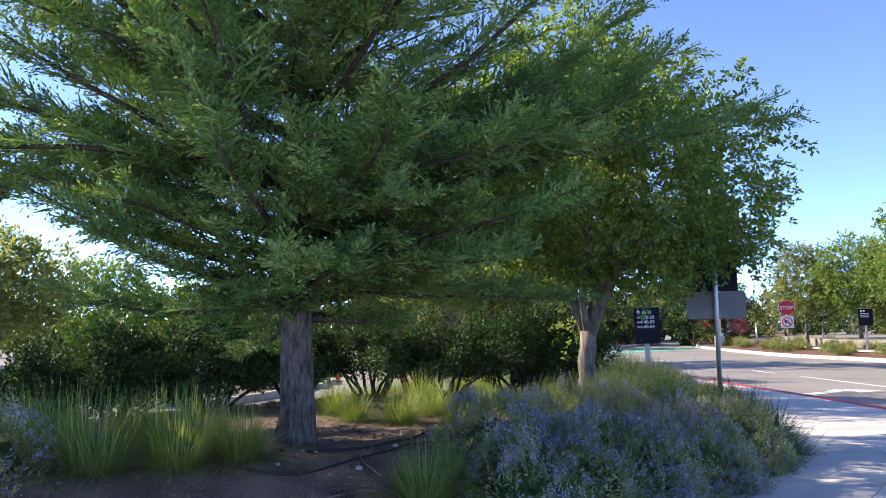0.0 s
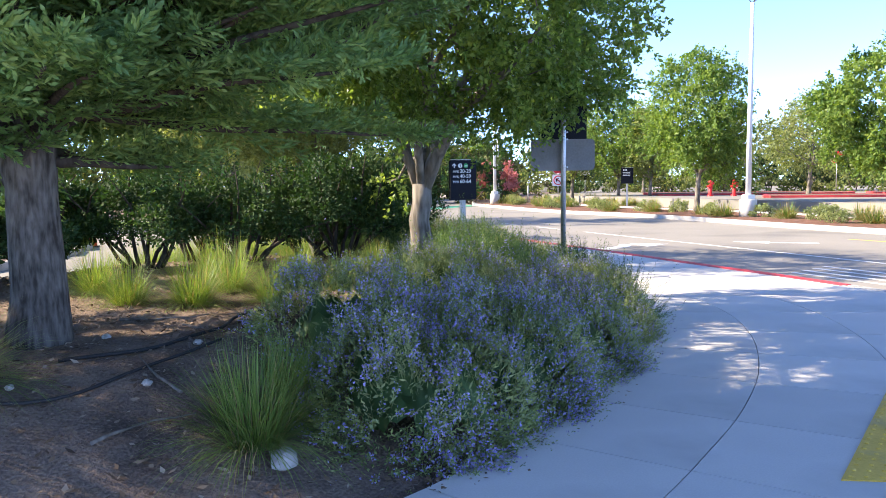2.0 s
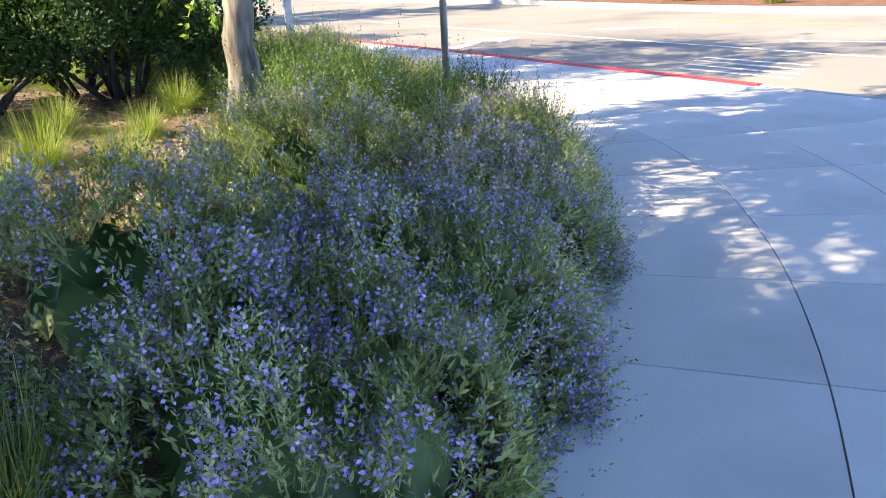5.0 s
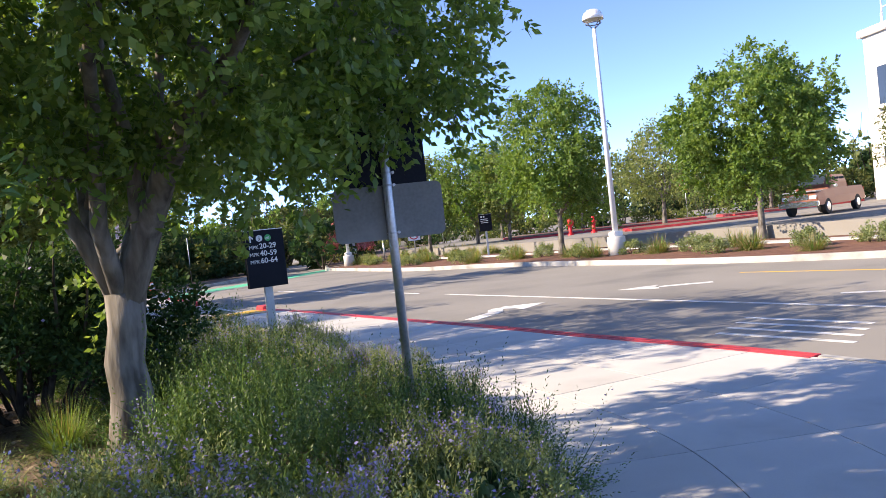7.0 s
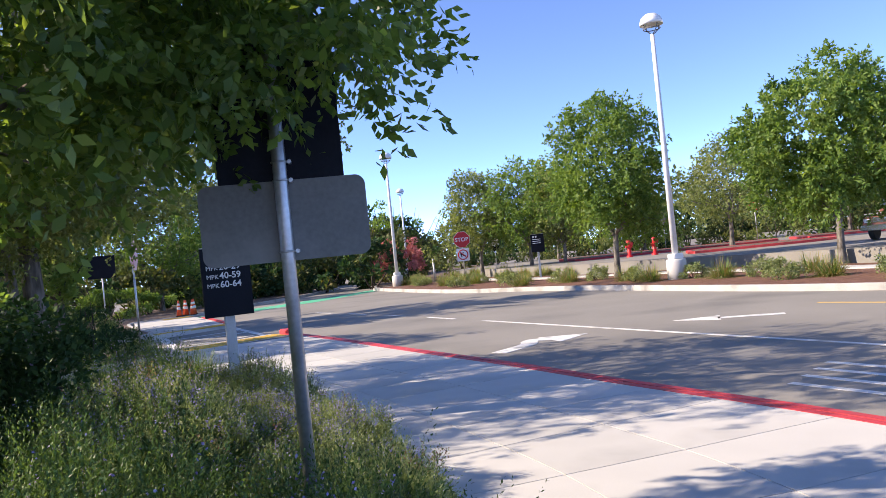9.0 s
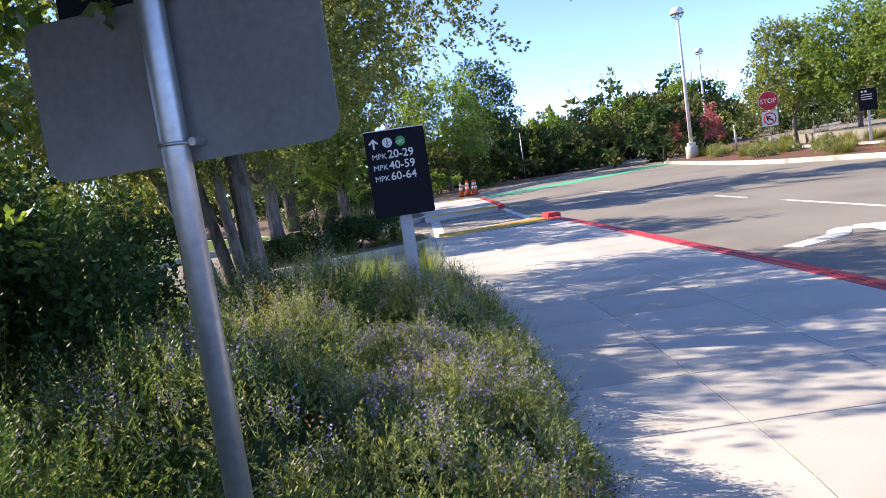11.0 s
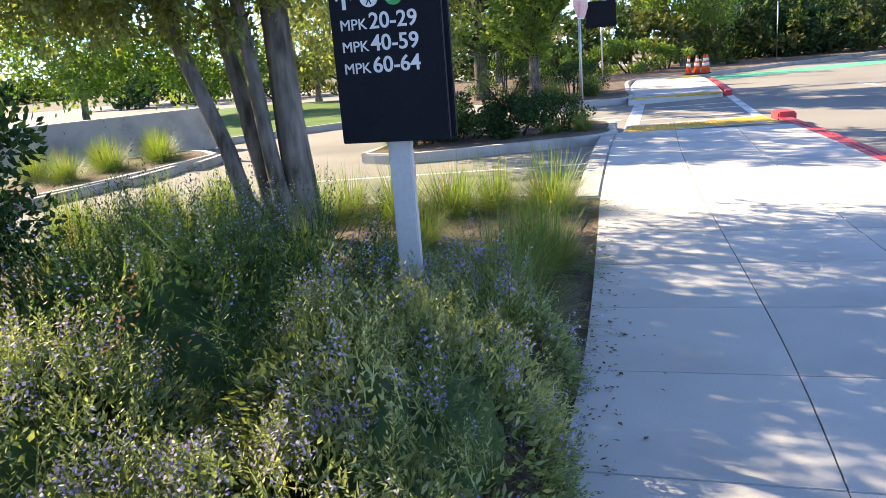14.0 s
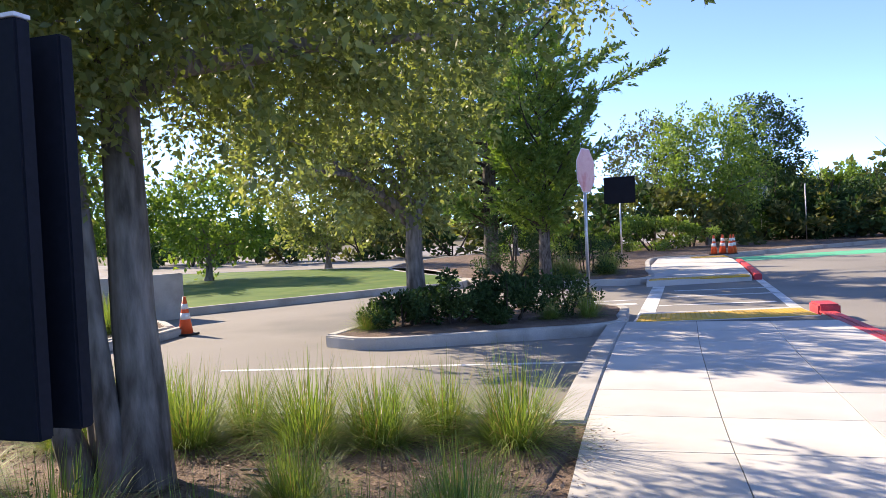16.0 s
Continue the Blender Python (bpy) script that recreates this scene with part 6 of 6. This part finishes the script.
# ---- small things in the bed ----
hose_pts = smooth_line([(-0.75, 6.55), (-0.3, 6.75), (0.15, 7.3), (0.35, 7.9), (0.9, 8.25)], 0.12)
ho = part("drip_hose", tube_bm([(p[0], p[1], bz(*p) + 0.022) for p in hose_pts], [0.013] * len(hose_pts), 8), M_rubber, None)
tagged(ho, "black irrigation hose lying on the mulch", "hose")
hose2 = smooth_line([(-1.6, 6.0), (-0.8, 5.9), (-0.3, 6.3), (0.2, 6.9)], 0.12)
ho = part("drip_hose", tube_bm([(p[0], p[1], bz(*p) + 0.022) for p in hose2], [0.011] * len(hose2), 8), M_rubber, None)
tagged(ho, "thin black irrigation hose lying on the mulch", "hose")


def rock(x, y, s, seed):
    rng = np.random.default_rng(seed)
    bm = bmesh.new()
    bmesh.ops.create_icosphere(bm, subdivisions=2, radius=s)
    for v in bm.verts:
        n = noise.noise(v.co * (1.6 / s) + Vector((seed, 0, 0)))
        v.co *= 1 + 0.35 * n
        v.co.z *= 0.7
    ob = part("rock", bm, M_rock, None, at=Matrix.Translation((x, y, bz(x, y) + s * 0.35)))
    return tagged(ob, "small pale rock lying on the mulch", "rock", "rocks")


for k, (x, y, s) in enumerate(((0.55, 5.62, 0.085), (-0.2, 6.2, 0.03), (0.05, 6.9, 0.03), (-0.6, 7.3, 0.035), (0.25, 5.25, 0.03), (-0.9, 6.1, 0.025), (2.35, 6.32, 0.04), (3.0, 6.95, 0.035), (1.6, 5.62, 0.03))):
    rock(x, y, s, k + 3)


def stick(x, y, a, ln, seed):
    rng = np.random.default_rng(seed)
    pts, rad = limb(rng, (0, 0, 0.02), (math.cos(a), math.sin(a), 0.02), ln, 0.012, 0.25, 0.0, 5)
    pts = [(x + p[0], y + p[1], bz(x + p[0], y + p[1]) + 0.03 + 0.01 * math.sin(3 * i)) for i, p in enumerate(pts)]
    ob = part("stick", tube_bm(pts, [max(r, 0.005) for r in rad], 6), M_bark_pale, None)
    return tagged(ob, "bare fallen stick lying on the mulch", "stick", "sticks")


for k, (x, y, a, ln) in enumerate(((-0.6, 7.9, 0.1, 0.7), (-0.1, 7.6, -0.8, 0.5), (-0.4, 5.6, 0.8, 0.6), (0.0, 6.1, 2.6, 0.5), (2.6, 18.6, 0.5, 0.6), (3.0, 18.9, -0.6, 0.5), (2.4, 19.0, 0.2, 0.7))):
    stick(x, y, a, ln, k + 60)

# leaf litter along the pavement edge
rl = np.random.default_rng(77)
n = 900
ii = rl.integers(28, len(EDGE) - 26, n)
off = np.abs(rl.normal(0, 0.12, n)) + 0.01
P0 = EDGE[ii] + rl.normal(0, 0.05, (n, 2))
tn = np.gradient(EDGE, axis=0)[ii]
tn /= np.linalg.norm(tn, axis=1)[:, None]
P0 = P0 + off[:, None] * np.stack([tn[:, 1], -tn[:, 0]], 1)
aa = rl.uniform(0, 6.283, n)
v, qd = blades(np.stack([P0[:, 0], P0[:, 1], rl.uniform(0.004, 0.014, n)], 1), np.stack([np.cos(aa), np.sin(aa), np.zeros(n)], 1), np.stack([-np.sin(aa), np.cos(aa), rl.normal(0, 0.2, n)], 1), rl.uniform(0.012, 0.045, n), rl.uniform(0.008, 0.022, n), 0.15)
tagged(part("leaf_litter", mesh_np("leaf_litter", v, qd, M_chip), None, None), "dry fallen leaves along the pavement edge", "leaf litter", kind="stuff")

for k in range(22):
    f = k / 21
    x, y = 30 + 38 * f + rngf.uniform(-1.5, 1.5), 72 - 34 * f + rngf.uniform(-2, 2)
    shrub("bank_shrub", "mixed scrub along the far side of the car park", (x, y, 0.3), (2.6, 2.2, rngf.uniform(1.8, 3.4)), 900, 0.28, (M_farleaf, M_shrub, M_elm)[k % 3], 500 + k, 4, group="bank shrubs", gap=0.7, skirt=0.85)
